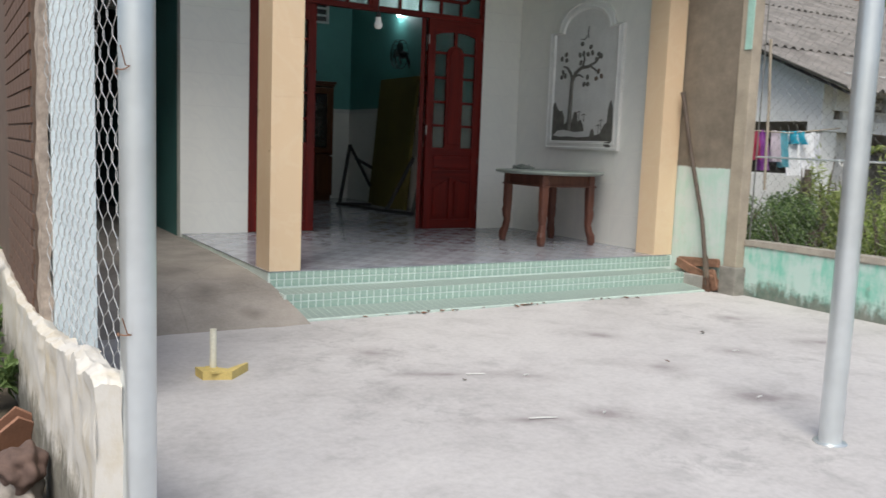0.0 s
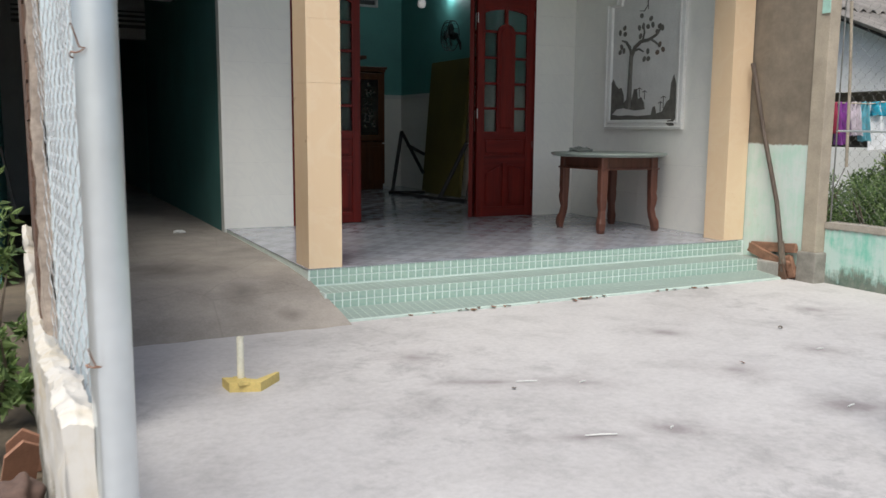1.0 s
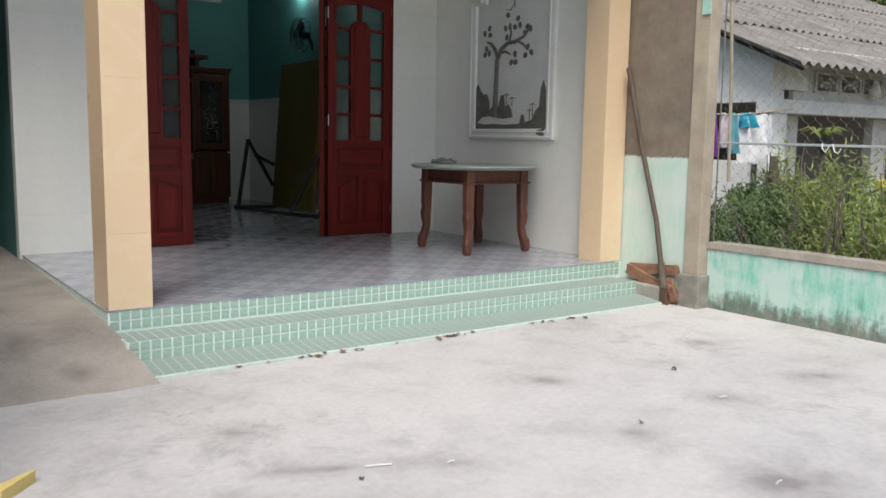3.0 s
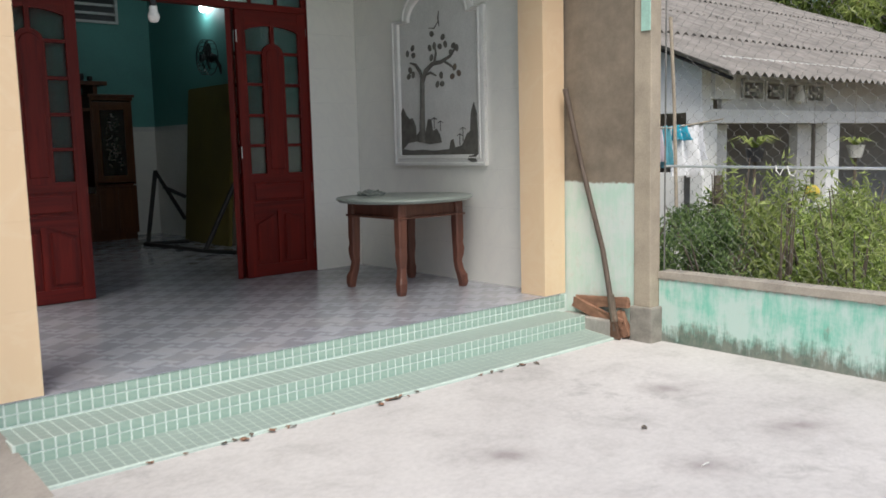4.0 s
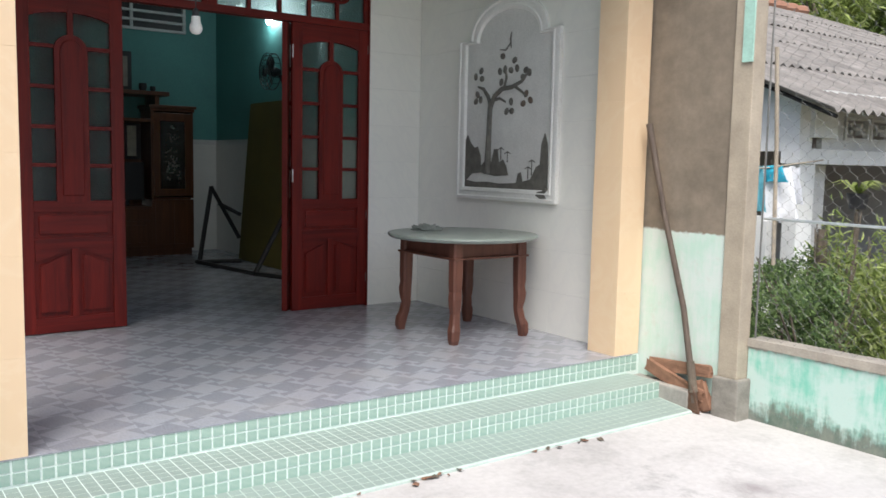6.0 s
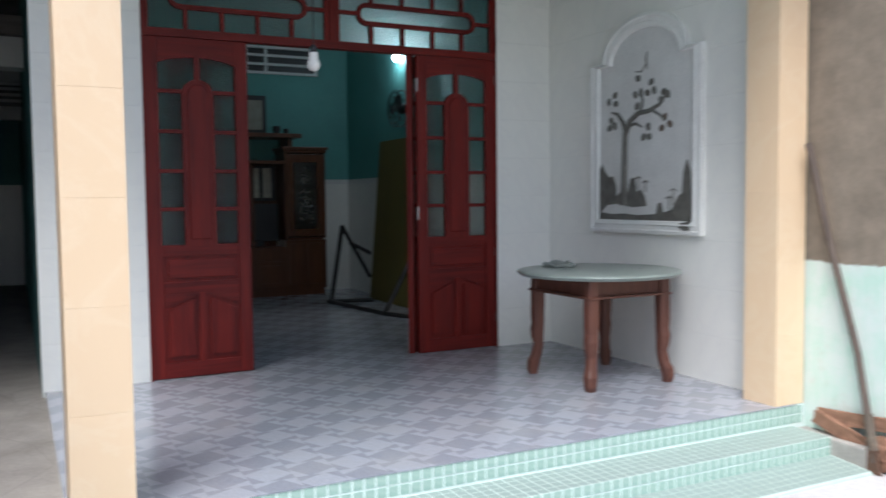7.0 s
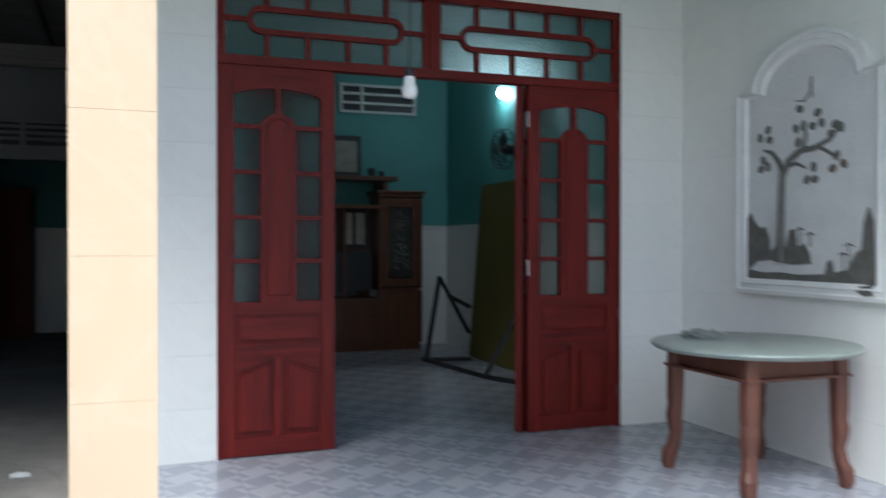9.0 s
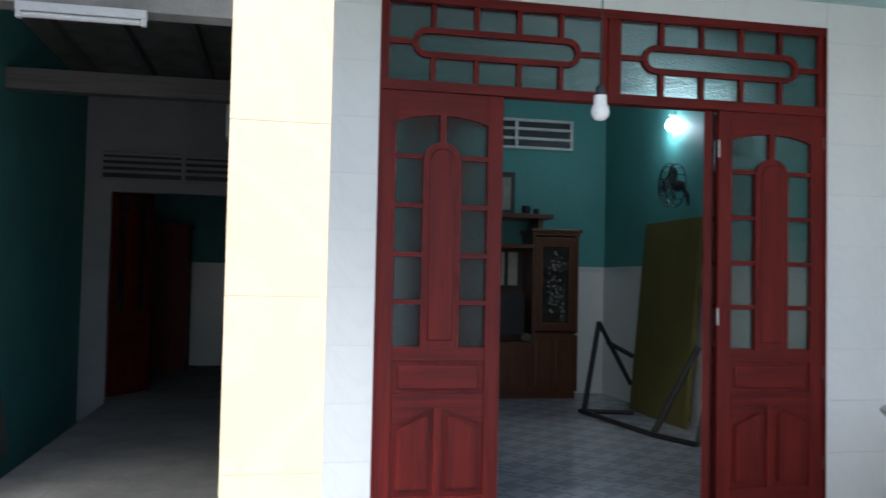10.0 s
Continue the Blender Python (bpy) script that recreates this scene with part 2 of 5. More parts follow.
GROUT = simple("pale_grout", (0.68, 0.70, 0.66), 0.85, vary=0.1)
WALL_TILE = make_glazed("white_marbled_wall_tile", (0.84, 0.835, 0.787), (0.68, 0.68, 0.68), 0.22, 0.16)
CREAM_TILE = make_glazed("cream_column_tile", (0.75, 0.565, 0.37), (0.78, 0.62, 0.43), 0.28, 0.5)
MOSAIC = make_glazed("mint_mosaic_tile", (0.32, 0.45, 0.385), (0.42, 0.54, 0.47), 0.25, 0.5)
MOSAIC_G = simple("mint_grout", (0.68, 0.77, 0.725), 0.85, vary=0.1, scale=9)
DOOR = make_wood("dark_red_door_wood", (0.080, 0.004, 0.003), (0.205, 0.014, 0.008), 0.5, coat=0.0)
DOOR_H = make_wood("dark_red_rail_wood", (0.078, 0.004, 0.003), (0.195, 0.013, 0.008), 0.5, axis=0, coat=0.0)
for w in (DOOR, DOOR_H):
    w.node_tree.nodes["Principled BSDF"].inputs["Specular IOR Level"].default_value = 0.3
TABLE_W = make_wood("brown_table_wood", (0.085, 0.030, 0.019), (0.185, 0.070, 0.044), 0.5, coat=0.1)
CABINET = make_wood("amber_cabinet_wood", (0.075, 0.022, 0.008), (0.165, 0.056, 0.019), 0.35)
BEAM_W = make_wood("old_grey_beam_wood", (0.12, 0.11, 0.10), (0.22, 0.2, 0.18), 0.7, axis=0, coat=0)
TERRAZZO = simple("grey_green_terrazzo", (0.27, 0.31, 0.28), 0.3, vary=0.12, scale=8, relief=0.03, fine=220)
STEEL = simple("galvanised_steel", (0.70, 0.74, 0.755), 0.30, 0.68, vary=0.05, scale=3, relief=0.0, fine=5)
WIRE = simple("galvanised_wire", (0.22, 0.22, 0.21), 0.5, 0.6, vary=0.2, relief=0)
BLACK = simple("black_painted_steel", (0.018, 0.017, 0.017), 0.5, vary=0.3, relief=0.1)
# dark plastic parts, and sheets standing in for the dark of openings
DARK = simple("dark_plastic_and_gap_shade", (0.02, 0.02, 0.022), 0.4, vary=0.2, relief=0)
BOARD = simple("olive_yellow_board", (0.15, 0.12, 0.028), 0.7, vary=0.15, scale=3)
MINT_WALL = make_weathered("weathered_mint_limewash", (0.22, 0.56, 0.44), 0.035, True, 0.415)
MINT_CEMENT = make_weathered("mint_under_bare_cement", (0.50, 0.68, 0.585), 0.0, False, 1.06, (0.235, 0.195, 0.15))
POST_CEMENT = simple("buff_cement_post", (0.40, 0.345, 0.27), 0.9, vary=0.22, scale=5, relief=0.4)
RELIEF_W = simple("white_relief_plaster", (0.80, 0.80, 0.77), 0.6, vary=0.06, relief=0.15)
RELIEF_B = simple("pale_grey_relief_ground", (0.68, 0.68, 0.66), 0.6, vary=0.08, relief=0.1)
RELIEF_D = simple("dark_grey_relief_paint", (0.135, 0.13, 0.115), 0.7, vary=0.3, scale=18, relief=0.3)
BROWN_LEAF = simple("rusty_relief_paint", (0.145, 0.112, 0.088), 0.7, vary=0.3, scale=30)
GLASS = make_glass("patterned_door_glass", (0.75, 0.85, 0.82), 0.32, 90)
BULB_M = simple("opal_bulb", (0.85, 0.83, 0.78), 0.35, vary=0.03, relief=0)
WHITE_P = simple("white_plastic", (0.75, 0.75, 0.72), 0.45, vary=0.06, relief=0)
CLAY = simple("broken_red_brick", (0.25, 0.135, 0.085), 0.9, vary=0.3, scale=12, relief=0.5)
LAMP_ON = emitter("lit_lamp", (0.86, 0.95, 1.0), 40)
ROOF_OLD = simple("weathered_fibre_cement", (0.215, 0.20, 0.185), 0.95, vary=0.4, scale=3, relief=0.5, fine=40)
OLD_WHITE = simple("old_white_limewash", (0.89, 0.90, 0.89), 0.85, vary=0.08, scale=3, relief=0.2)
LEAF_A = make_leaf("shrub_leaf", (0.12, 0.19, 0.04), (0.36, 0.45, 0.13))
LEAF_B = make_leaf("dark_shrub_leaf", (0.06, 0.115, 0.04), (0.21, 0.30, 0.11))
LEAF_C = make_leaf("bamboo_leaf", (0.19, 0.26, 0.06), (0.42, 0.48, 0.18), 0.5)
BARK = simple("grey_bark", (0.13, 0.105, 0.08), 0.9, vary=0.4, scale=10, relief=0.6, fine=40)
SOIL = simple("garden_soil", (0.13, 0.105, 0.075), 0.95, vary=0.4, scale=2, relief=0.6, fine=30)


# ---- mesh helpers ----
def box(bm, x0, x1, y0, y1, z0, z1, bev=0.0):
    m = Matrix.LocRotScale(((x0 + x1) / 2, (y0 + y1) / 2, (z0 + z1) / 2), None, (abs(x1 - x0), abs(y1 - y0), abs(z1 - z0)))
    r = bmesh.ops.create_cube(bm, size=1, matrix=m)
    if bev:
        vs = set(r["verts"])
        bmesh.ops.bevel(bm, geom=[e for e in bm.edges if e.verts[0] in vs], offset=bev, segments=2, affect="EDGES", profile=0.6)
    return bm


def boxes(*rows, bev=0.0):
    bm = bmesh.new()
    for r in rows:
        box(bm, *r, bev=bev)
    return bm


def tube(bm, pts, rad, seg=8, cap=True):
    """A round bar along points; rad is one radius or one for each point."""
    pts = [Vector(p) for p in pts]
    rads = rad if isinstance(rad, (list, tuple)) else [rad] * len(pts)
    rings = []
    for i, p in enumerate(pts):
        d = (pts[min(i + 1, len(pts) - 1)] - pts[max(i - 1, 0)]).normalized()
        u = d.cross(Vector((0, 0, 1)) if abs(d.z) < 0.9 else Vector((1, 0, 0))).normalized()
        w = d.cross(u)
        rings.append([bm.verts.new(p + (u * math.cos(k * math.tau / seg) + w * math.sin(k * math.tau / seg)) * rads[i]) for k in range(seg)])
    for a, b in zip(rings, rings[1:]):
        for k in range(seg):
            bm.faces.new((a[k], a[(k + 1) % seg], b[(k + 1) % seg], b[k]))
    if cap:
        bm.faces.new(rings[0][::-1])
        bm.faces.new(rings[-1])
    return bm


def lathe(bm, profile, seg=24, centre=(0, 0, 0)):
    c = Vector(centre)
    rings = [[bm.verts.new(c + Vector((r * math.cos(k * math.tau / seg), r * math.sin(k * math.tau / seg), z))) for k in range(seg)] for r, z in profile]
    for a, b in zip(rings, rings[1:]):
        for k in range(seg):
            bm.faces.new((a[k], a[(k + 1) % seg], b[(k + 1) % seg], b[k]))
    bm.faces.new(rings[0][::-1])
    bm.faces.new(rings[-1])
    return bm


def prism(bm, outline, axis, a, b):
    """A flat outline in two coordinates, drawn out along the axis from a to b."""
    def at(p, v):
        q = list(p)
        q.insert(axis, v)
        return bm.verts.new(q)
    lo, hi = [at(p, a) for p in outline], [at(p, b) for p in outline]
    n = len(outline)
    bm.faces.new(lo)
    bm.faces.new(hi[::-1])
    for i in range(n):
        bm.faces.new((lo[i], hi[i], hi[(i + 1) % n], lo[(i + 1) % n]))
    return bm


def mesh_of(name, bm, mat, smooth=False):
    bmesh.ops.recalc_face_normals(bm, faces=bm.faces)
    me = bpy.data.meshes.new(name)
    bm.to_mesh(me)
    bm.free()
    me.materials.append(mat)
    if smooth:
        me.polygons.foreach_set("use_smooth", [True] * len(me.polygons))
        me.set_sharp_from_angle(angle=radians(40))
    return me


def part(name, bm, mat, parent=None, label="", smooth=False):
    ob = new(name, mesh_of(name, bm, mat, smooth))
    if parent is not None:
        ob.parent = parent
    if label:
        ob["label"] = label
    return ob


def thing(name, label, category, at=(0, 0, 0), group="", turn=0):
    ob = new(name)
    ob.matrix_world = pose(*at, 0, 0, turn)
    return tagged(ob, label, category, group)


def setting(name, bm, mat, label, category, smooth=False):
    return tagged(part(name, bm, mat, None, "", smooth), label, category, "", "structure")


# ---- plan ----
P = 0.255            # porch floor
YD = 7.812           # door wall
XR = 5.495           # porch side wall
XL = 1.70            # outer corner of the house
YB = 12.65           # back wall
DX0, DX1, TZ1 = 2.349, 4.987, 3.035

# ---- the large structure ----
gb = bmesh.new()
bmesh.ops.create_grid(gb, x_segments=8, y_segments=8, size=500, matrix=pose(0, 0, -0.14))
setting("ground", gb, SOIL, "dark garden soil round the plots", "ground")
setting("yard", boxes((0.24, 5.68, 1.9, 4.95, -0.1, 0.0), (-9, 5.68, -9, 1.9, -0.1, 0.0)), CONCRETE, "pale worn concrete yard with dark stains", "yard")

slab = setting("porch_slab", boxes((1.722, XR + 0.07, 5.357, YD + 0.1, -0.1, P - 0.004)), MOSAIC_G, "porch slab with pale grouted front edge", "porch")
setting("floor", boxes((1.718, XR, 5.352, YD + 0.06, P - 0.004, P), (1.718, XR + 0.12, YD + 0.06, YB, P - 0.004, P)), FLOOR, "glossy grey floor tiles with pinwheel pattern", "floor")
sb = bmesh.new()
prism(sb, [(4.845, -0.1), (4.845, 0.012), (4.853, 0.016), (5.12, 0.042), (5.12, -0.1)], 0, 1.775, 5.46)
step_low = setting("step_lower", sb, simple("dull_mint_grout", (0.50, 0.60, 0.55), 0.9, vary=0.15, scale=9), "low mosaic-tiled apron step in mint", "step")
step_up = setting("step_upper", boxes((1.745, 5.460, 5.096, 5.37, -0.1, 0.136)), MOSAIC_G, "mint mosaic-tiled porch step", "step")

setting("step_end", boxes((5.462, 5.575, 4.88, 5.35, -0.1, 0.125), bev=0.012), CEMENT, "rough cement filling at the end of the steps", "step")

# ramp to the side passage, with a few cracks as shallow steps between its slabs
rb = bmesh.new()
random.seed(4)
xs = [0.2 + i * 0.08 for i in range(20)] + [1.735]
ys = [(4.70, -0.03), (4.78, 0.004), (4.9, 0.045), (5.1, 0.108), (5.38, 0.188), (5.8, 0.205), (6.4, 0.213), (YD, 0.222), (9.5, 0.224), (YB, 0.225), (16.0, 0.225)]
grid = [[rb.verts.new((min(x, 1.735) if i < len(xs) - 1 else 1.732 + max(0.0, min(5.36, 5.36 - y)) * 0.13, y + (random.uniform(-0.03, 0.03) if j < 1 else 0), z + random.uniform(-0.004, 0.004))) for j, (y, z) in enumerate(ys)] for i, x in enumerate(xs)]
for a, b in zip(grid, grid[1:]):
    for j in range(len(ys) - 1):
        rb.faces.new((a[j], b[j], b[j + 1], a[j + 1]))
ext = bmesh.ops.extrude_face_region(rb, geom=rb.faces[:])
for v in ext["geom"]:
    if isinstance(v, bmesh.types.BMVert):
        v.co.z -= 0.12
setting("ramp", rb, RAMP, "rough brown cement ramp into the side passage", "ramp", True)

WT = 0.12
wf_a = setting("wall_front_a", boxes((XL, DX0, YD + 0.006, YD + WT, 0, 3.6)), GROUT, "white glazed tile wall beside the doors", "wall")
wf_b = setting("wall_front_b", boxes((DX1, XR, YD + 0.006, YD + WT, 0, 3.6)), GROUT, "white glazed tile wall beside the doors", "wall")
wf_c = setting("wall_front_c", boxes((DX0, DX1, YD + 0.006, YD + WT, TZ1, 3.6)), PLASTER, "white wall above the transom", "wall")
# side wall: passage shade is in its colour
setting("wall_side", boxes((XL, XL + WT, YD + WT, YB + 0.12, 0, 3.9)), TEAL_SHADED, "teal painted house side wall, darkened for the passage shade", "wall")
w_e = setting("wall_east", boxes((XR + 0.006, XR + 0.14, 5.595, YD + WT, 0, 3.9)), GROUT, "white glazed tile porch side wall", "wall")
setting("wall_back", boxes((XL + WT, XR + 0.14, YB, YB + 0.12, 0, 3.9)), TEAL, "bright teal painted back wall", "wall")
setting("ceiling", boxes((XL - 0.1, XR + 0.1, 5.25, YD, 3.19, 3.3)), simple("pale_teal_ceiling_paint", (0.46, 0.64, 0.59), 0.8, vary=0.06), "pale teal porch ceiling", "ceiling")
# unseen slab, added to shade the upper porch and boundary wall top
setting("eave_shade_slab", boxes((XL - 0.1, 5.56, 4.72, 5.24, 3.41, 3.5)), CEMENT, "unseen cement eave slab added to shade the porch", "eave")
setting("ceiling_room", boxes((XL, XR + 0.2, YD + WT, YB + 0.1, 3.85, 3.95)), PLASTER, "white room ceiling", "ceiling")
setting("wall_room_east", boxes((XR + 0.062, XR + 0.18, YD + WT, YB, 0, 3.85)), TEAL, "teal painted room side wall", "wall")

# white tile skirting of the room up to a printed border
XI = XR + 0.062      # inner face of the room's side wall
setting("dado_back", boxes((XL + WT, XI - 0.012, YB - 0.012, YB, P, 1.64)), WALL_TILE, "white tiled lower wall of the room", "wall")
setting("dado_east", boxes((XI - 0.012, XI, YD + WT, YB, P, 1.64)), WALL_TILE, "white tiled lower side wall of the room", "wall")
setting("border_back", boxes((XL + WT, XI - 0.014, YB - 0.014, YB, 1.64, 1.70)), RELIEF_B, "pale grey border tiles", "trim")
setting("border_east", boxes((XI - 0.014, XI, YD + WT, YB, 1.64, 1.70)), RELIEF_B, "pale grey border tiles", "trim")

# boundary
BX, BY = 0.07, -0.04


def outer(ob, dx=BX, dy=BY, dz=0.0):
    """Move a thing out to its boundary line."""
    ob.location += Vector((dx, dy, dz))
    return ob


outer(setting("boundary_wall", boxes((5.50, 5.62, 4.80, 5.63, 0, 3.4)), MINT_CEMENT, "bare brown cement wall with mint paint below", "wall"))
low = outer(setting("low_wall", boxes((5.585, 5.70, -8, 4.66, -0.1, 0.43)), MINT_WALL, "low weathered mint wall with black algae", "wall"))
cb = bmesh.new()
cap_y = [-8 + i * 0.211 for i in range(61)]
for y0, y1 in zip(cap_y, cap_y[1:]):
    box(cb, 5.572 + random.uniform(-0.003, 0.003), 5.71, y0, min(y1, 4.66), 0.43, 0.474 + random.uniform(-0.004, 0.004))
part("cap", cb, simple("buff_cap_cement", (0.37, 0.335, 0.285), 0.9, vary=0.25, scale=6, relief=0.5), low, "rough grey cement capping")
post = outer(setting("gate_post", boxes((5.488, 5.6, 4.665, 4.795, 0.235, 3.4), bev=0.006), POST_CEMENT, "buff cement boundary post on a grey plinth", "post"))
part("plinth", boxes((5.462, 5.6, 4.635, 4.812, -0.05, 0.238), bev=0.012), simple("dark_damp_cement", (0.255, 0.24, 0.21), 0.9, vary=0.35, scale=9, relief=0.5), post)
part("paint_patch", boxes((5.478, 5.49, 4.668, 4.735, 2.05, 3.4)), simple("faded_mint_paint", (0.36, 0.58, 0.50), 0.85, vary=0.2, scale=9), post)


def mosaic(parent, y, z0, x0, x1, me):
    n = int((x1 - x0) / 0.0545)
    for i in range(n):
        for r in range(2):
            t = new("tile", me)
            t.parent = parent
            t.location = (x0 + 0.004 + (i + 0.5) * 0.0545, y, z0 + r * 0.0535)


# ---- folding doors ----
LW, LH = 0.672, 2.25


def arch(x0, x1, z0, z1, rise, lean, n=10):
    """A panel outline whose head sweeps up in a double curve towards one side."""
    def height(u):
        u = u if lean > 0 else 1 - u
        return z1 - rise + rise * (3 * u * u - 2 * u ** 3)
    top = [(x1 + (x0 - x1) * i / n, height(1 - i / n)) for i in range(n + 1)]
    return [(x0, z0), (x1, z0)] + top


def door_leaf(at, turn):
    d = thing("door_leaf", "dark red panelled door leaf with patterned glass", "door", at, "folding front doors", turn)
    w, h = LW, LH
    f = lambda a: h * (1 - a)
    part("stile", boxes((0, 0.085, 0, 0.042, 0, h), bev=0.004), DOOR, d)
    part("stile", boxes((w - 0.085, w, 0, 0.042, 0, h), bev=0.004), DOOR, d)
    a, b, c = 0.085, w - 0.085, w / 2
    tb = bmesh.new()
    n = 12
    lower = []
    for i in range(n + 1):
        u = i / n
        lower.append((a + (b - a) * u, h * 0.925 + 0.045 * abs(math.sin(math.pi * u)) ** 0.7))
    prism(tb, lower + [(b, h), (a, h)], 1, 0.001, 0.041)
    part("top_rail", tb, DOOR_H, d)
    part("rail", boxes((a, b, 0.001, 0.041, f(0.638), f(0.605)), bev=0.003), DOOR_H, d)
    part("rail", boxes((a, b, 0.001, 0.041, f(0.748), f(0.715)), bev=0.003), DOOR_H, d)
    part("bottom_rail", boxes((a, b, 0.001, 0.041, 0, f(0.955)), bev=0.003), DOOR_H, d)
    # tall arched centre panel
    pw = 0.105
    pb = bmesh.new()
    arc = [(c + pw * math.cos(t * math.pi / 14), f(0.165) + pw * math.sin(t * math.pi / 14)) for t in range(15)]
    prism(pb, [(c - pw, f(0.61)), (c + pw, f(0.61))] + arc, 1, -0.004, 0.046)
    part("centre_panel", pb, DOOR, d)
    pb = bmesh.new()
    pi_ = pw - 0.035
    arc = [(c + pi_ * math.cos(t * math.pi / 14), f(0.165) + pi_ * math.sin(t * math.pi / 14)) for t in range(15)]
    prism(pb, [(c - pi_, f(0.59)), (c + pi_, f(0.59))] + arc, 1, -0.012, 0.0)
    bmesh.ops.bevel(pb, geom=pb.edges[:], offset=0.006, segments=1, affect="EDGES")
    part("raised_field", pb, DOOR, d)
    part("finial", boxes((c - 0.018, c + 0.018, -0.002, 0.044, f(0.165) + pw - 0.01, h * 0.965)), DOOR, d)
    cuts = [0.155, 0.272, 0.388, 0.50]
    rows = [f(0.61)] + [f(q) for q in cuts[::-1]] + [h * 0.968]
    for x0, x1 in ((a, c - pw), (c + pw, b)):
        for q in cuts:
            part("glazing_bar", boxes((x0, x1, 0.002, 0.040, f(q) - 0.013, f(q) + 0.013)), DOOR_H, d)
        for z0, z1 in zip(rows, rows[1:]):
            top = z1 == rows[-1]
            xa, xb = (x0, c) if x0 == a and top else ((c, x1) if top else (x0, x1))
            part("pane", boxes((xa, xb, 0.018, 0.023, z0, z1)), GLASS, d)
    # lower boards
    part("backing_board", boxes((a, b, 0.015, 0.027, f(0.955), f(0.638))), DOOR, d)
    part("middle_panel", boxes((a + 0.03, b - 0.03, 0.002, 0.040, f(0.705), f(0.648)), bev=0.008), DOOR_H, d)
    part("mullion", boxes((c - 0.022, c + 0.022, 0.001, 0.041, f(0.955), f(0.748))), DOOR, d)
    for x0, x1, lean in ((a + 0.025, c - 0.045, 1), (c + 0.045, b - 0.025, -1)):
        pb = bmesh.new()
        prism(pb, arch(x0, x1, f(0.94), f(0.768), 0.062, lean), 1, -0.004, 0.045)
        bmesh.ops.bevel(pb, geom=pb.edges[:], offset=0.009, segments=2, affect="EDGES")
        part("lower_panel", pb, DOOR, d)
        pb = bmesh.new()
        top = arch(x0 - 0.022, x1 + 0.022, f(0.94), f(0.755), 0.062, lean)[2:]
        prism(pb, top + [(x0 - 0.022, f(0.746)), (x1 + 0.022, f(0.746))], 1, 0.002, 0.040)
        part("carved_head", pb, DOOR_H, d)
    return d


leaf_l = door_leaf((DX0 + 0.012, YD + 0.006, P + 0.006), 1.2)
leaf_r = copy_thing(leaf_l, pose(DX1 - 0.012 - LW, YD + 0.006, P + 0.006))
leaf_m = copy_thing(leaf_l, pose(DX1 - 0.012 - LW - 0.040, YD + 0.022, P + 0.006, 0, 0, 50))
leaf_n = copy_thing(leaf_l, pose(DX0 + LW + 0.012, YD + 0.062, P + 0.006, 0, 0, 128))
for z in (0.2, 0.72, 2.06):
    part("hinge", boxes((LW - 0.004, LW + 0.005, -0.004, 0.0, z, z + 0.07)), WIRE, leaf_r, "worn steel hinge")
for z in (1.02, 1.98):
    part("bolt", boxes((-0.006, 0.003, -0.005, 0.0, z, z + 0.10)), STEEL, leaf_r, "bright steel bolt")
frame_d = setting("door_frame", boxes((DX0 - 0.002, DX0 + 0.012, YD - 0.004, YD + 0.10, P, TZ1), (DX1 - 0.012, DX1 + 0.002, YD - 0.004, YD + 0.10, P, TZ1)), DOOR, "dark red wooden door frame", "door frame")
part("head", boxes((DX0, DX1, YD - 0.004, YD + 0.08, TZ1 - 0.045, TZ1 + 0.002)), DOOR_H, frame_d)
part("transom_rail", boxes((DX0 + 0.012, DX1 - 0.012, YD, YD + 0.08, P + LH + 0.008, P + LH + 0.062)), DOOR_H, frame_d)


def stadium(cx, cz, hl, r, n=10):
    out = []
    for s in (1, -1):
        for i in range(n + 1):
            t = math.pi * (i / n - 0.5)
            out.append((cx + s * (hl + r * math.cos(t)), cz + s * r * math.sin(t)))
    return out


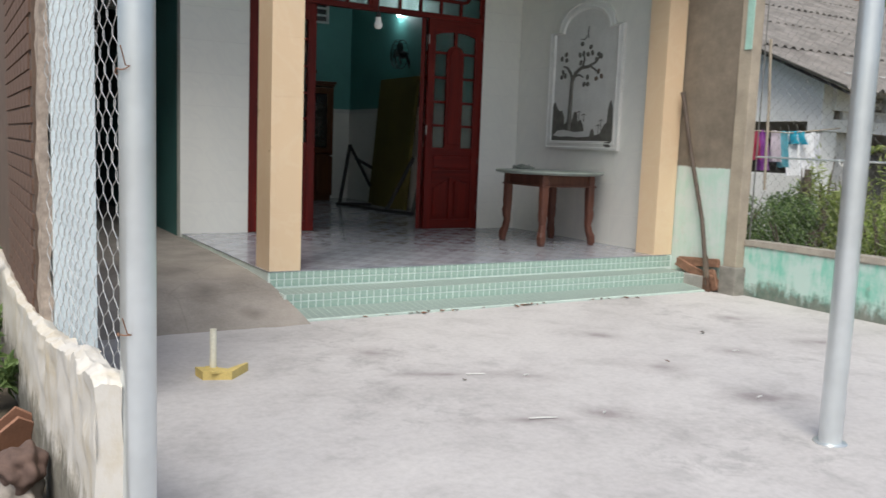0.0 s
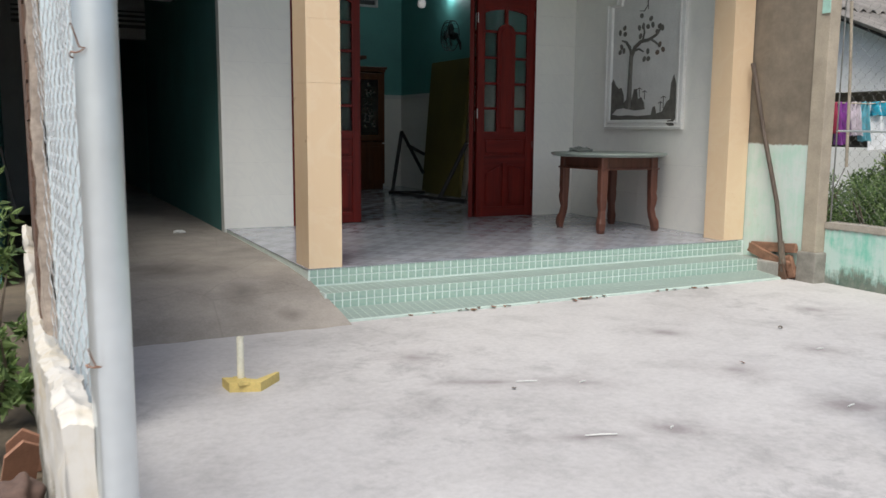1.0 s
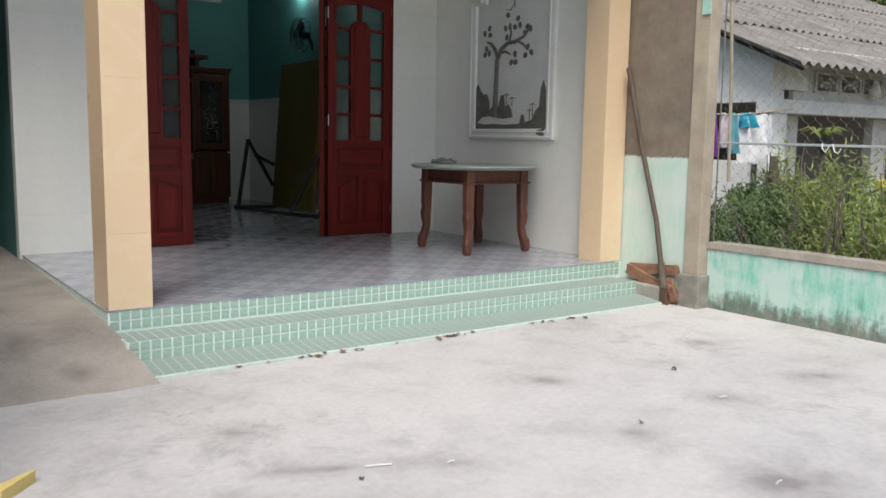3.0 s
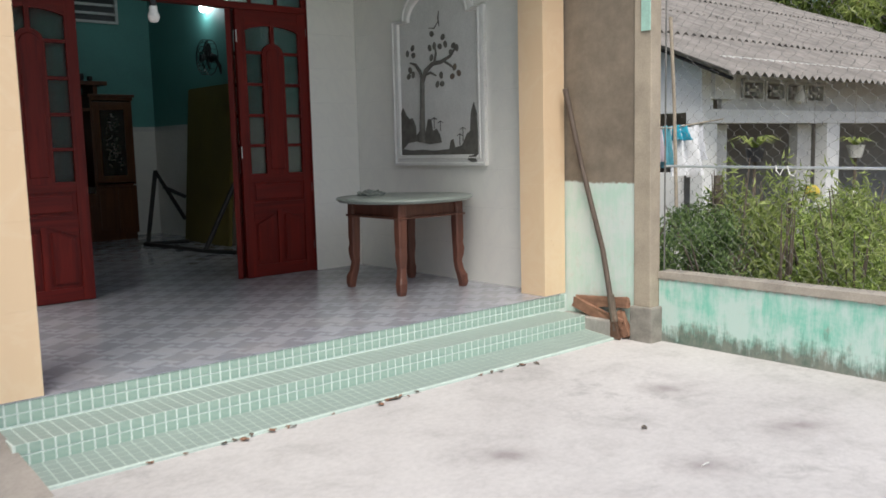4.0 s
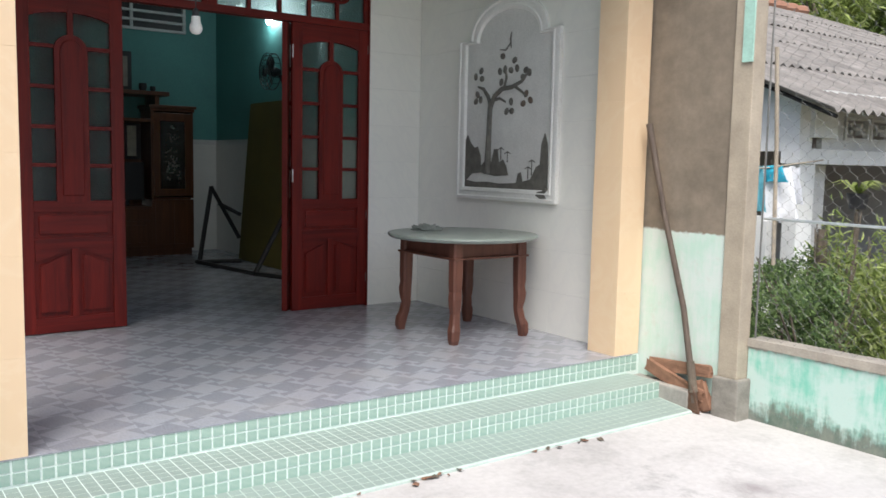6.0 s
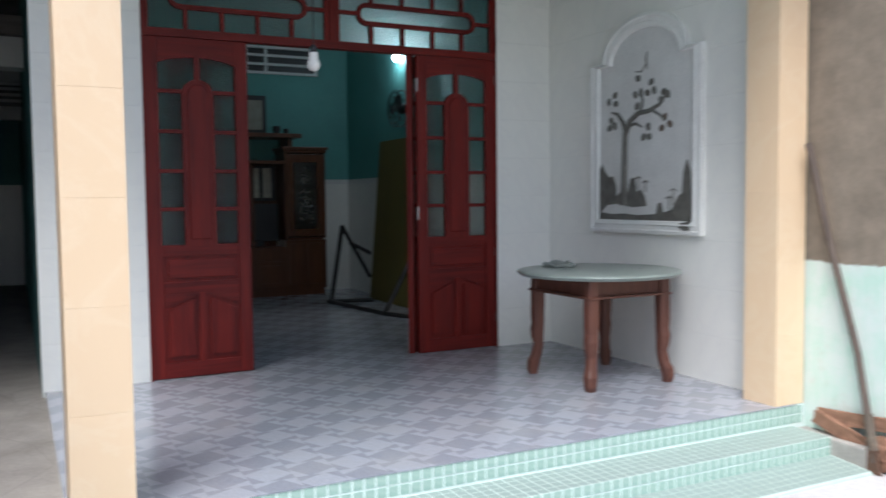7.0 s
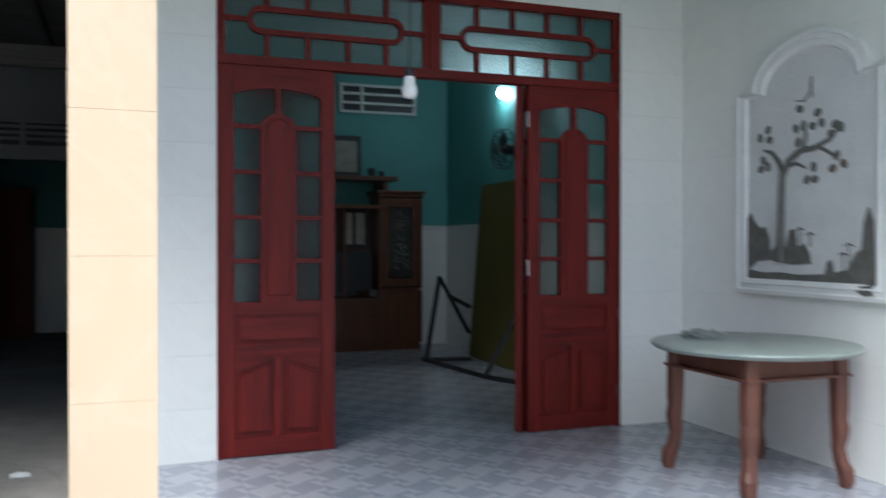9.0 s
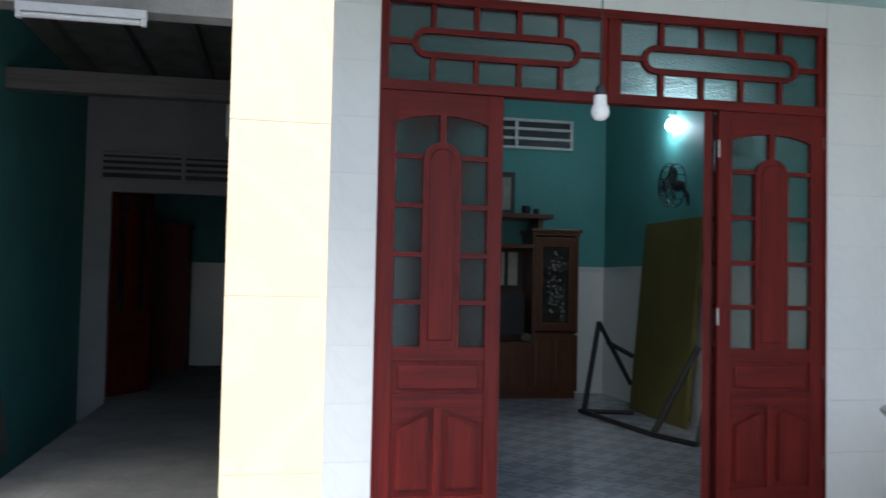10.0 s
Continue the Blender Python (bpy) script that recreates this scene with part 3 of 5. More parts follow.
def transom(x0, x1, z0, z1):
    t = thing("transom_window", "dark red transom light with patterned glass panes", "window", (0, 0, 0), "transom lights")
    y0, y1 = YD + 0.012, YD + 0.055
    part("frame", boxes((x0, x0 + 0.035, y0, y1, z0, z1), (x1 - 0.035, x1, y0, y1, z0, z1)), DOOR, t)
    cx, cz = (x0 + x1) / 2, (z0 + z1) / 2
    L, r = (x1 - x0) * 0.375, 0.082
    oc, ic = stadium(cx, cz, L - r, r), stadium(cx, cz, L - r, r - 0.032)
    b = bmesh.new()
    n = len(oc)
    vs = [[b.verts.new((p[0], y, p[1])) for p in o] for o, y in ((oc, y0 - 0.004), (ic, y0 - 0.004), (ic, y1), (oc, y1))]
    for k in range(4):
        for i in range(n):
            b.faces.new((vs[k][i], vs[k][(i + 1) % n], vs[(k + 1) % 4][(i + 1) % n], vs[(k + 1) % 4][i]))
    part("capsule_ring", b, DOOR_H, t)
    bars = []
    for fr in (0.215, 0.405, 0.595, 0.785):
        x = x0 + (x1 - x0) * fr
        bars += [(x - 0.014, x + 0.014, y0, y1, z0, cz - r + 0.012), (x - 0.014, x + 0.014, y0, y1, cz + r - 0.012, z1)]
    bars += [(x0 + 0.03, cx - L + 0.01, y0, y1, cz - 0.014, cz + 0.014), (cx + L - 0.01, x1 - 0.03, y0, y1, cz - 0.014, cz + 0.014)]
    for q in bars:
        part("glazing_bar", boxes(q), DOOR, t)
    xs = [x0 + 0.03] + [x0 + (x1 - x0) * f for f in (0.215, 0.405, 0.595, 0.785)] + [x1 - 0.03]
    for a, b2 in zip(xs, xs[1:]):
        part("pane", boxes((a, b2, y0 + 0.018, y0 + 0.023, z0, cz)), GLASS, t)
        part("pane", boxes((a, b2, y0 + 0.018, y0 + 0.023, cz, z1)), GLASS, t)


XM = 3.648
transom(DX0 + 0.012, XM - 0.022, P + LH + 0.062, TZ1 - 0.045)
transom(XM + 0.022, DX1 - 0.012, P + LH + 0.062, TZ1 - 0.045)
part("mullion", boxes((XM - 0.022, XM + 0.022, YD, YD + 0.08, P + LH + 0.062, TZ1 - 0.045)), DOOR, frame_d)


# ---- porch things ----
def table():
    t = thing("table", "round terrazzo-topped table with carved brown wooden legs", "table", (4.973, 6.487, P))
    part("tabletop", lathe(bmesh.new(), [(0.479, 0.676), (0.510, 0.680), (0.525, 0.69), (0.532, 0.700), (0.528, 0.708), (0.520, 0.712)], 56), TERRAZZO, t, "grey-green terrazzo top with rounded edge", True)
    hx, hy = 0.279, 0.295
    for x0, x1, y0, y1 in ((-hx, hx, -hy - 0.012, -hy + 0.012), (-hx, hx, hy - 0.012, hy + 0.012), (-hx - 0.012, -hx + 0.012, -hy, hy), (hx - 0.012, hx + 0.012, -hy, hy)):
        part("apron", boxes((x0, x1, y0, y1, 0.575, 0.676)), TABLE_W, t)
    for s in (-1, 1):
        part("moulding", boxes((s * hx - 0.046, s * hx + 0.046, -hy - 0.046, hy + 0.046, 0.562, 0.577), bev=0.004), TABLE_W, t)
        part("moulding", boxes((-hx + 0.048, hx - 0.048, s * hy - 0.046, s * hy + 0.046, 0.562, 0.577), bev=0.004), TABLE_W, t)
    prof = [(0.0, 0.024, 0.030), (0.03, 0.031, 0.034), (0.09, 0.035, 0.026), (0.13, 0.030, 0.010), (0.20, 0.028, -0.002), (0.25, 0.034, 0.004), (0.30, 0.037, 0.006), (0.35, 0.034, 0.000), (0.39, 0.037, 0.002), (0.50, 0.038, 0.0), (0.565, 0.038, 0.0), (0.672, 0.036, 0.0)]
    for sx in (-1, 1):
        for sy in (-1, 1):
            b = bmesh.new()
            rings = []
            for z, r, o in prof:
                cx, cy = sx * (hx + o * 0.8), sy * (hy + o * 0.8)
                ch = r * 0.72
                ring = [(r, -ch), (r, ch), (ch, r), (-ch, r), (-r, ch), (-r, -ch), (-ch, -r), (ch, -r)]
                rings.append([b.verts.new((cx + p, cy + q, z)) for p, q in ring])
            for a, c in zip(rings, rings[1:]):
                for k in range(8):
                    b.faces.new((a[k], a[(k + 1) % 8], c[(k + 1) % 8], c[k]))
            b.faces.new(rings[0][::-1])
            b.faces.new(rings[-1])
            part("leg", b, TABLE_W, t)
    return t


table()
# crumpled cloth on the table
random.seed(9)
b = bmesh.new()
bmesh.ops.create_icosphere(b, subdivisions=4, radius=1.0)
for v in b.verts:
    k = noise.noise(v.co * 2.3) * 0.5 + noise.noise(v.co * 5.0) * 0.25
    v.co = Vector((v.co.x * 0.095 * (1 + k), v.co.y * 0.06 * (1 + k), max(0.0, v.co.z * 0.03 * (1 + 2.2 * k) + 0.008)))
rag = part("cloth", b, simple("grey_rag", (0.22, 0.24, 0.22), 0.9, vary=0.2, scale=20), None, "", True)
rag.matrix_world = pose(4.85, 6.76, P + 0.712, 0, 0, -32)
tagged(rag, "crumpled grey cloth on the table", "cloth")

# relief picture
pic = thing("relief_picture", "arched white plaster relief with a dark tree landscape", "relief", (XR, 0.086, 0.018))
pic.scale = (1, 0.975, 1)


def rim(off):
    y0, y1, z0, z1 = 6.15 + off, 7.33 - off, 1.165 + off, 2.39 - off * 0.3
    s0, s1 = 6.285 + off, 7.185 - off
    cy, ry, rz = 6.735, 0.45 - off, 0.285 - off * 0.75
    arc = [(cy + ry * math.cos(i * math.pi / 24), z1 + rz * math.sin(i * math.pi / 24)) for i in range(25)]
    return [(y0, z0), (y1, z0), (y1, z1)] + arc + [(y0, z1)]


b = bmesh.new()
layers = [(0.0, -0.001), (0.0, -0.032), (0.022, -0.036), (0.030, -0.024), (0.055, -0.024), (0.062, -0.034), (0.085, -0.028), (0.095, -0.006)]
rings = [[b.verts.new((x, p[0], p[1])) for p in rim(o)] for o, x in layers]
for a, c in zip(rings, rings[1:]):
    for k in range(len(a)):
        b.faces.new((a[k], a[(k + 1) % len(a)], c[(k + 1) % len(a)], c[k]))
part("frame", b, RELIEF_W, pic, "white moulded plaster frame")
b = bmesh.new()
prism(b, rim(0.07), 0, -0.008, -0.001)
part("ground_panel", b, RELIEF_B, pic, "pale grey painted panel")


def limb(pts, rads, name="branch", mat=None):
    part(name, tube(bmesh.new(), [(-0.012, y, z) for y, z in pts], rads, 8), mat or RELIEF_D, pic, "", True)


limb([(6.945, 1.36), (6.94, 1.55), (6.935, 1.75), (6.93, 1.875)], [0.034, 0.026, 0.023, 0.022], "trunk")
limb([(6.93, 1.86), (6.96, 1.95), (7.02, 2.01), (7.09, 2.03)], [0.02, 0.017, 0.013, 0.008])
limb([(6.93, 1.86), (6.88, 1.95), (6.79, 2.0), (6.68, 2.005), (6.57, 2.04), (6.50, 2.10)], [0.022, 0.02, 0.018, 0.016, 0.013, 0.008])
limb([(6.64, 2.005), (6.57, 1.97), (6.51, 1.93)], [0.012, 0.01, 0.007])
limb([(6.89, 1.92), (6.82, 1.93), (6.75, 1.90)], [0.013, 0.011, 0.007])
limb([(6.77, 2.0), (6.745, 2.08), (6.765, 2.17)], [0.012, 0.01, 0.007])
limb([(6.70, 2.29), (6.71, 2.36), (6.70, 2.41)], [0.003, 0.006, 0.003], "moon")
limb([(6.83, 2.29), (6.76, 2.28), (6.71, 2.33)], [0.003, 0.005, 0.003], "moon")
leaves = [(7.13, 2.11), (7.06, 2.15), (7.05, 2.09), (7.10, 1.97), (7.06, 1.93), (7.12, 1.92), (6.80, 2.24), (6.83, 2.13), (6.77, 2.14), (6.66, 2.20), (6.70, 2.13), (6.63, 2.14), (6.81, 2.05), (6.53, 2.12), (6.56, 2.07), (6.49, 2.10), (6.52, 1.95), (6.55, 1.88), (6.47, 1.90), (6.69, 1.90), (6.74, 1.83), (6.68, 1.83)]
for i, (y, z) in enumerate(leaves):
    b = bmesh.new()
    bmesh.ops.create_uvsphere(b, u_segments=10, v_segments=6, radius=1, matrix=Matrix.LocRotScale((-0.008, y, z), Euler((radians(i * 47), 0, 0)), (0.009, 0.024, 0.030)))
    part("leaf", b, BROWN_LEAF if i in (16, 17, 18) else RELIEF_D, pic, "", True)


def rock(pts, name="rock"):
    b = bmesh.new()
    prism(b, pts, 0, -0.016, -0.004)
    part(name, b, RELIEF_D, pic)


rock([(7.235, 1.30), (7.235, 1.62), (7.21, 1.66), (7.17, 1.60), (7.12, 1.56), (7.08, 1.57), (7.04, 1.50), (7.03, 1.37), (7.15, 1.36)])
rock([(7.03, 1.37), (7.03, 1.42), (6.98, 1.46), (6.91, 1.43), (6.87, 1.55), (6.83, 1.55), (6.81, 1.45), (6.76, 1.47), (6.72, 1.42), (6.70, 1.355), (6.85, 1.345)])
rock([(7.235, 1.255), (7.235, 1.31), (7.1, 1.295), (6.95, 1.30), (6.8, 1.29), (6.6, 1.30), (6.58, 1.37), (6.55, 1.38), (6.53, 1.31), (6.44, 1.33), (6.38, 1.42), (6.34, 1.44), (6.33, 1.58), (6.295, 1.66), (6.265, 1.58), (6.25, 1.25), (6.7, 1.25)])
b = bmesh.new()
prism(b, [(6.36, 1.215), (6.34, 1.245), (6.29, 1.25), (6.26, 1.275), (6.245, 1.25), (6.27, 1.225), (6.25, 1.20), (6.31, 1.195)], 0, -0.032, -0.02)
part("bird", b, RELIEF_D, pic)
for y, z, q in ((6.79, 1.47, 0.09), (6.71, 1.45, 0.08), (6.47, 1.33, 0.09), (6.43, 1.36, 0.11)):
    limb([(y, z), (y, z + q)], [0.004, 0.003], "reed")
    limb([(y - 0.035, z + q - 0.015), (y, z + q), (y + 0.035, z + q - 0.015)], [0.003, 0.005, 0.003], "reed")

# hanging bulb
bu = thing("light_bulb", "unlit white bulb hanging on a cord", "bulb", (3.077, 6.535, 2.145))
part("bulb", lathe(bmesh.new(), [(0.006, 0), (0.022, 0.005), (0.033, 0.02), (0.036, 0.036), (0.033, 0.052), (0.026, 0.066), (0.024, 0.1)], 24), BULB_M, bu, "", True)
part("socket", lathe(bmesh.new(), [(0.019, 0.1), (0.021, 0.105), (0.02, 0.13), (0.008, 0.145)], 18), DARK, bu, "", True)
part("cord", tube(bmesh.new(), [(0, 0, 0.14), (0.004, 0, 0.5), (0, 0, 1.035)], 0.003, 6), DARK, bu)

# hoe leaning on the wall
hoe = thing("hoe", "long wooden-handled hoe leaning on the wall", "hoe", (BX, BY, 0))
part("handle", tube(bmesh.new(), [(5.425, 5.335, 1.72), (5.455, 5.22, 1.2), (5.455, 5.03, 0.6), (5.41, 4.885, 0.06)], [0.021, 0.018, 0.018, 0.02], 10), make_wood("grey_brown_handle", (0.07, 0.05, 0.04), (0.15, 0.115, 0.09), 0.7, coat=0), hoe, "", True)
b = bmesh.new()
prism(b, [(4.84, 0.005), (4.93, 0.005), (4.94, 0.10), (4.90, 0.17), (4.87, 0.10)], 0, 5.395, 5.407)
part("blade", b, simple("rusty_iron", (0.13, 0.075, 0.05), 0.8, 0.3, vary=0.4, scale=20), hoe)
part("collar", tube(bmesh.new(), [(5.43, 4.945, 0.30), (5.415, 4.90, 0.12)], [0.024, 0.026], 10), BARK, hoe)

# broken brick pieces at the foot of the wall
random.seed(11)
for (y, z, ry, l, dx, rz) in ((5.06, 0.235, 0, 0.46, 5.474, -3), (5.07, 0.155, 0, 0.44, 5.452, 15), (4.865, 0.10, 0, 0.17, 5.463, 68), (4.97, 0.045, 0, 0.20, 5.470, 4)):
    b = bmesh.new()
    box(b, -0.016, 0.016, -l / 2, l / 2, -0.036, 0.036)
    bmesh.ops.subdivide_edges(b, edges=b.edges[:], cuts=2, use_grid_fill=True)
    for v in b.verts:
        v.co += Vector((random.uniform(-0.004, 0.004), random.uniform(-0.015, 0.015), random.uniform(-0.008, 0.008)))
    q = part("brick_piece", b, CLAY)
    q.matrix_world = pose(dx + BX, y + BY, z, rz)
    tagged(q, "broken red brick piece against the wall", "brick", "broken bricks at the wall foot")

# pipe stub in a yellow board on the yard
pst = thing("pipe_stub", "white pipe stub standing in a yellow board", "pipe", (0.922, 3.815, 0))
b = bmesh.new()
lathe(b, [(0.0165, 0.0), (0.0165, 0.235), (0.013, 0.235), (0.013, 0.2)], 16)
part("pipe", b, simple("off_white_pvc", (0.72, 0.70, 0.58), 0.5, vary=0.06, relief=0), pst, "off-white plastic pipe", True)
YEL = simple("yellow_painted_board", (0.62, 0.48, 0.17), 0.7, vary=0.15, scale=14)
b = bmesh.new()
prism(b, [(-0.075, 0.05), (-0.065, -0.055), (0.065, -0.10), (0.185, 0.03), (0.175, 0.04), (0.06, -0.04), (0.0, 0.02)], 2, 0.0, 0.042)
part("board", b, YEL, pst, "yellow angled board")
part("strap", boxes((-0.03, 0.02, -0.085, 0.03, 0.034, 0.046)), YEL, pst)

# poles of the yard frame
for x, y in ((0.245, 2.07), (2.958, 1.872)):
    p_ = thing("pole", "galvanised round steel pole standing on the yard", "pole", (x, y, 0), "yard poles")
    part("shaft", lathe(bmesh.new(), [(0.0458, 0), (0.0458, 3.2), (0.03, 3.21)], 28), STEEL, p_, "", True)
    part("flange", lathe(bmesh.new(), [(0.066, -0.002), (0.068, 0.003), (0.062, 0.006), (0.046, 0.006), (0.0455, 0.014)], 28), STEEL, p_, "", True)


# ---- wire fences ----
def chain_link(name, p0, p1, z0, z1, pitch, rad, label, mat):
    """Woven diamond wire: each wire zigzags down the sheet and hooks round the next."""
    p0, p1 = Vector((*p0, 0)), Vector((*p1, 0))
    d = p1 - p0
    run = d.length
    d.normalize()
    nrm = Vector((-d.y, d.x, 0))
    f = thing(name, label, "fence")
    n = int(run / pitch)
    rise = pitch * 0.98
    rows = int((z1 - z0) / rise)
    vs, fs = [], []
    for i in range(n):
        base = len(vs)
        rings = 0
        for r in range(rows + 1):
            odd = (r + i) % 2
            wob = noise.noise(Vector((i * 0.31, r * 0.27, 3.1))) * 0.005
            q = p0 + d * (i * pitch + odd * pitch + wob) + nrm * (rad * (1.2 if odd else -1.2) + noise.noise(Vector((i * 0.13, r * 0.11, 9))) * 0.012)
            z = z0 + r * rise + wob
            for dz in (-0.16 * rise, 0.16 * rise):
                for s in (d * rad, nrm * rad, -d * rad, -nrm * rad):
                    vs.append((q.x + s.x, q.y + s.y, z + dz))
                rings += 1
        for k in range(rings - 1):
            o = base + k * 4
            fs += [(o + j, o + (j + 1) % 4, o + 4 + (j + 1) % 4, o + 4 + j) for j in range(4)]
    me = bpy.data.meshes.new("wire_mesh")
    me.from_pydata(vs, [], fs)
    me.materials.append(mat)
    w = new("wire_mesh", me)
    w.parent = f
    tagged(w, kind="stuff")
    return f


random.seed(3)
fr = chain_link("wire_fence", (5.615, 1.2), (5.615, 4.63), 0.47, 2.6, 0.042, 0.0012, "galvanised chain-link fence on the low wall", WIRE)
outer(fr)
part("rail", tube(bmesh.new(), [(5.615, -2, 1.165), (5.615, 1.5, 1.17), (5.612, 3.2, 1.163), (5.61, 4.64, 1.175)], 0.0085, 10), STEEL, fr, "thin steel tension pipe", True)
part("edge_wire", tube(bmesh.new(), [(5.60, 4.63, 0.48), (5.605, 4.632, 1.5), (5.60, 4.628, 2.6)], 0.006, 6), WIRE, fr)
part("tie", tube(bmesh.new(), [(5.60, 3.86, 1.18), (5.585, 3.85, 1.15), (5.59, 3.83, 1.125), (5.60, 3.815, 1.16), (5.6, 3.79, 1.175), (5.59, 3.77, 1.13), (5.60, 3.75, 1.12), (5.60, 3.735, 1.15)], 0.004, 6), WHITE_P, fr, "white plastic string", True)
part("stake", tube(bmesh.new(), [(5.72, 4.62, 0.9), (5.715, 4.64, 1.6), (5.71, 4.67, 2.15)], 0.012, 8), POST_CEMENT, fr, "thin wooden stake", True)
BRIGHT = simple("bright_galvanised_wire", (0.58, 0.58, 0.57), 0.45, 0.5, vary=0.2, relief=0)
chain_link("wire_fence", (0.24, 2.03), (0.15, 3.36), 0.41, 2.7, 0.05, 0.0014, "galvanised wire fence tied to the steel pole", BRIGHT)
chain_link("wire_fence", (0.145, 3.45), (0.13, 7.6), 0.37, 2.7, 0.04, 0.0016, "rusty wire fence over the low wall", simple("rusty_wire", (0.16, 0.09, 0.06), 0.8, 0.3, vary=0.3, relief=0))

random.seed(8)
for z in (0.62, 1.30):
    b = bmesh.new()
    tube(b, [(0.245 + 0.053 * math.cos(k), 2.07 + 0.052 * math.sin(k), z + 0.006 * k + random.uniform(-0.004, 0.004)) for k in [2.0 + j * 0.2 for j in range(12)]] + [(0.208, 2.02, z + 0.03), (0.193, 2.0, z + 0.075)], 0.0018, 5)
    q = part("wire_tie", b, CLAY)
    tagged(q, "twisted rusty wire tie on the steel pole", "wire", "wire ties on the pole")

LX = -0.035
# left boundary: low plastered wall, broken near the pole, a narrow pillar, brown netting behind
CREAM_W = make_weathered("cream_weathered_plaster", (0.58, 0.51, 0.39), 0.03, True, None)
b = bmesh.new()
random.seed(21)
stations = [(2.06, 0.222, 0.50), (2.12, 0.222, 0.525), (2.25, 0.215, 0.52), (2.4, 0.21, 0.51), (2.55, 0.205, 0.49), (2.8, 0.195, 0.46), (3.0, 0.185, 0.44), (3.3, 0.175, 0.42), (4.0, 0.165, 0.40), (5.5, 0.15, 0.38), (7.8, 0.14, 0.36)]
rings = []
for y, x, z in stations:
    j = lambda: random.uniform(-0.012, 0.012)
    rings.append([b.verts.new((x - 0.05 + j() * 0.4, y + j() * 0.3, -0.15)), b.verts.new((x - 0.05 + j() * 0.4, y + j(), z * 0.5)), b.verts.new((x - 0.048 + j() * 0.5, y + j(), z - 0.02 + j())), b.verts.new((x - 0.02, y + j(), z + j())), b.verts.new((x + 0.02 + j(), y + j(), z - 0.015 + j())), b.verts.new((x + 0.03, y, -0.15))])
for a, c in zip(rings, rings[1:]):
    for k in range(5):
        b.faces.new((a[k], a[k + 1], c[k + 1], c[k]))
b.faces.new(rings[0])
b.faces.new(rings[-1][::-1])
bmesh.ops.subdivide_edges(b, edges=b.edges[:], cuts=8, use_grid_fill=True)
for v in b.verts:
    v.co += Vector((noise.noise(v.co * 9), noise.noise(v.co * 11 + Vector((5, 0, 0))), noise.noise(v.co * 13))) * 0.014 + Vector((noise.noise(v.co * 31), noise.noise(v.co * 41), noise.noise(v.co * 37))) * (0.008 if v.co.z > 0.3 else 0.003) + Vector((noise.noise(v.co * 80), 0, noise.noise(v.co * 90))) * (0.004 if v.co.z > 0.33 else 0.001)
outer(setting("left_wall", b, CREAM_W, "low cream plastered wall with a crumbling top", "wall", True), LX, 0, 0.012)
setting("left_pillar", boxes((0.205 + LX, 0.365 + LX, 3.36, 3.52, -0.1, 3.2), bev=0.006), simple("pale_blue_limewash", (0.66, 0.74, 0.76), 0.8, vary=0.07, scale=4, relief=0.2), "narrow pale blue painted pillar", "pillar")
b = bmesh.new()
box(b, 0.165 + LX, 0.2 + LX, 3.36, 3.46, 0.3, 3.0)
bmesh.ops.subdivide_edges(b, edges=b.edges[:], cuts=24, use_grid_fill=True)
for v in b.verts:
    v.co += Vector((noise.noise(v.co * 16), noise.noise(v.co * 18), 0)) * 0.02
setting("rough_edge", b, simple("rough_mortar", (0.40, 0.33, 0.27), 0.95, vary=0.35, scale=25, relief=0.6), "rough crumbling mortar edge beside the pillar", "trim", True)
BRICK = simple("brown_brick", (0.165, 0.10, 0.072), 0.9, vary=0.35, scale=14, relief=0.4)
bw = setting("brick_wall", boxes((0.16 + LX, 0.215 + LX, 3.56, 7.8, 0.3, 3.0)), simple("brown_mortar", (0.15, 0.105, 0.08), 0.95, vary=0.2), "brown brick wall on the low plastered wall", "wall")

# plants, shards and sacks outside the left wall
tile_m = simple("terracotta_shard", (0.33, 0.17, 0.11), 0.85, vary=0.2, scale=10)
for i, (x, y, rz, tilt) in enumerate(((0.045, 3.42, 12, 66), (0.065, 3.52, -8, 72))):
    b = bmesh.new()
    prism(b, [(-0.06, 0), (0.06, 0), (0.07, 0.16), (0.01, 0.20), (-0.05, 0.14)], 1, 0, 0.014)
    q = part("roof_tile", b, tile_m)
    q.matrix_world = pose(x + LX, y, -0.135, 90 - tilt, 0, rz)
    tagged(q, "terracotta roof tile leaning on the low wall", "tile", "shards by the wall")
for x, y, sx, sz, c, nm, lb in ((0.045, 2.85, 0.078, 0.075, (0.13, 0.085, 0.07), "sack", "brown rounded sack lying on the soil"), (0.05, 2.40, 0.10, 0.07, (0.34, 0.31, 0.28), "stone", "grey flat stone by the low wall"), (0.03, 2.87, 0.085, 0.085, (0.30, 0.27, 0.24), "stone", "grey rough stone under the sack")):
    b = bmesh.new()
    bmesh.ops.create_icosphere(b, subdivisions=5, radius=1)
    for v in b.verts:
        k = 1 + noise.noise(v.co * 1.7 + Vector((x * 9, 0, 0))) * 0.35
        v.co = Vector((v.co.x * sx * k, v.co.y * sx * 1.3 * k, v.co.z * sz * k))
    q = part(nm, b, simple(nm + "_surface", c, 0.9, vary=0.25, scale=14, relief=0.4), None, "", True)
    q.matrix_world = pose(x + LX, y, -0.14 + sz * 0.8 + (0.11 if nm == "sack" else 0))
    tagged(q, lb, nm)


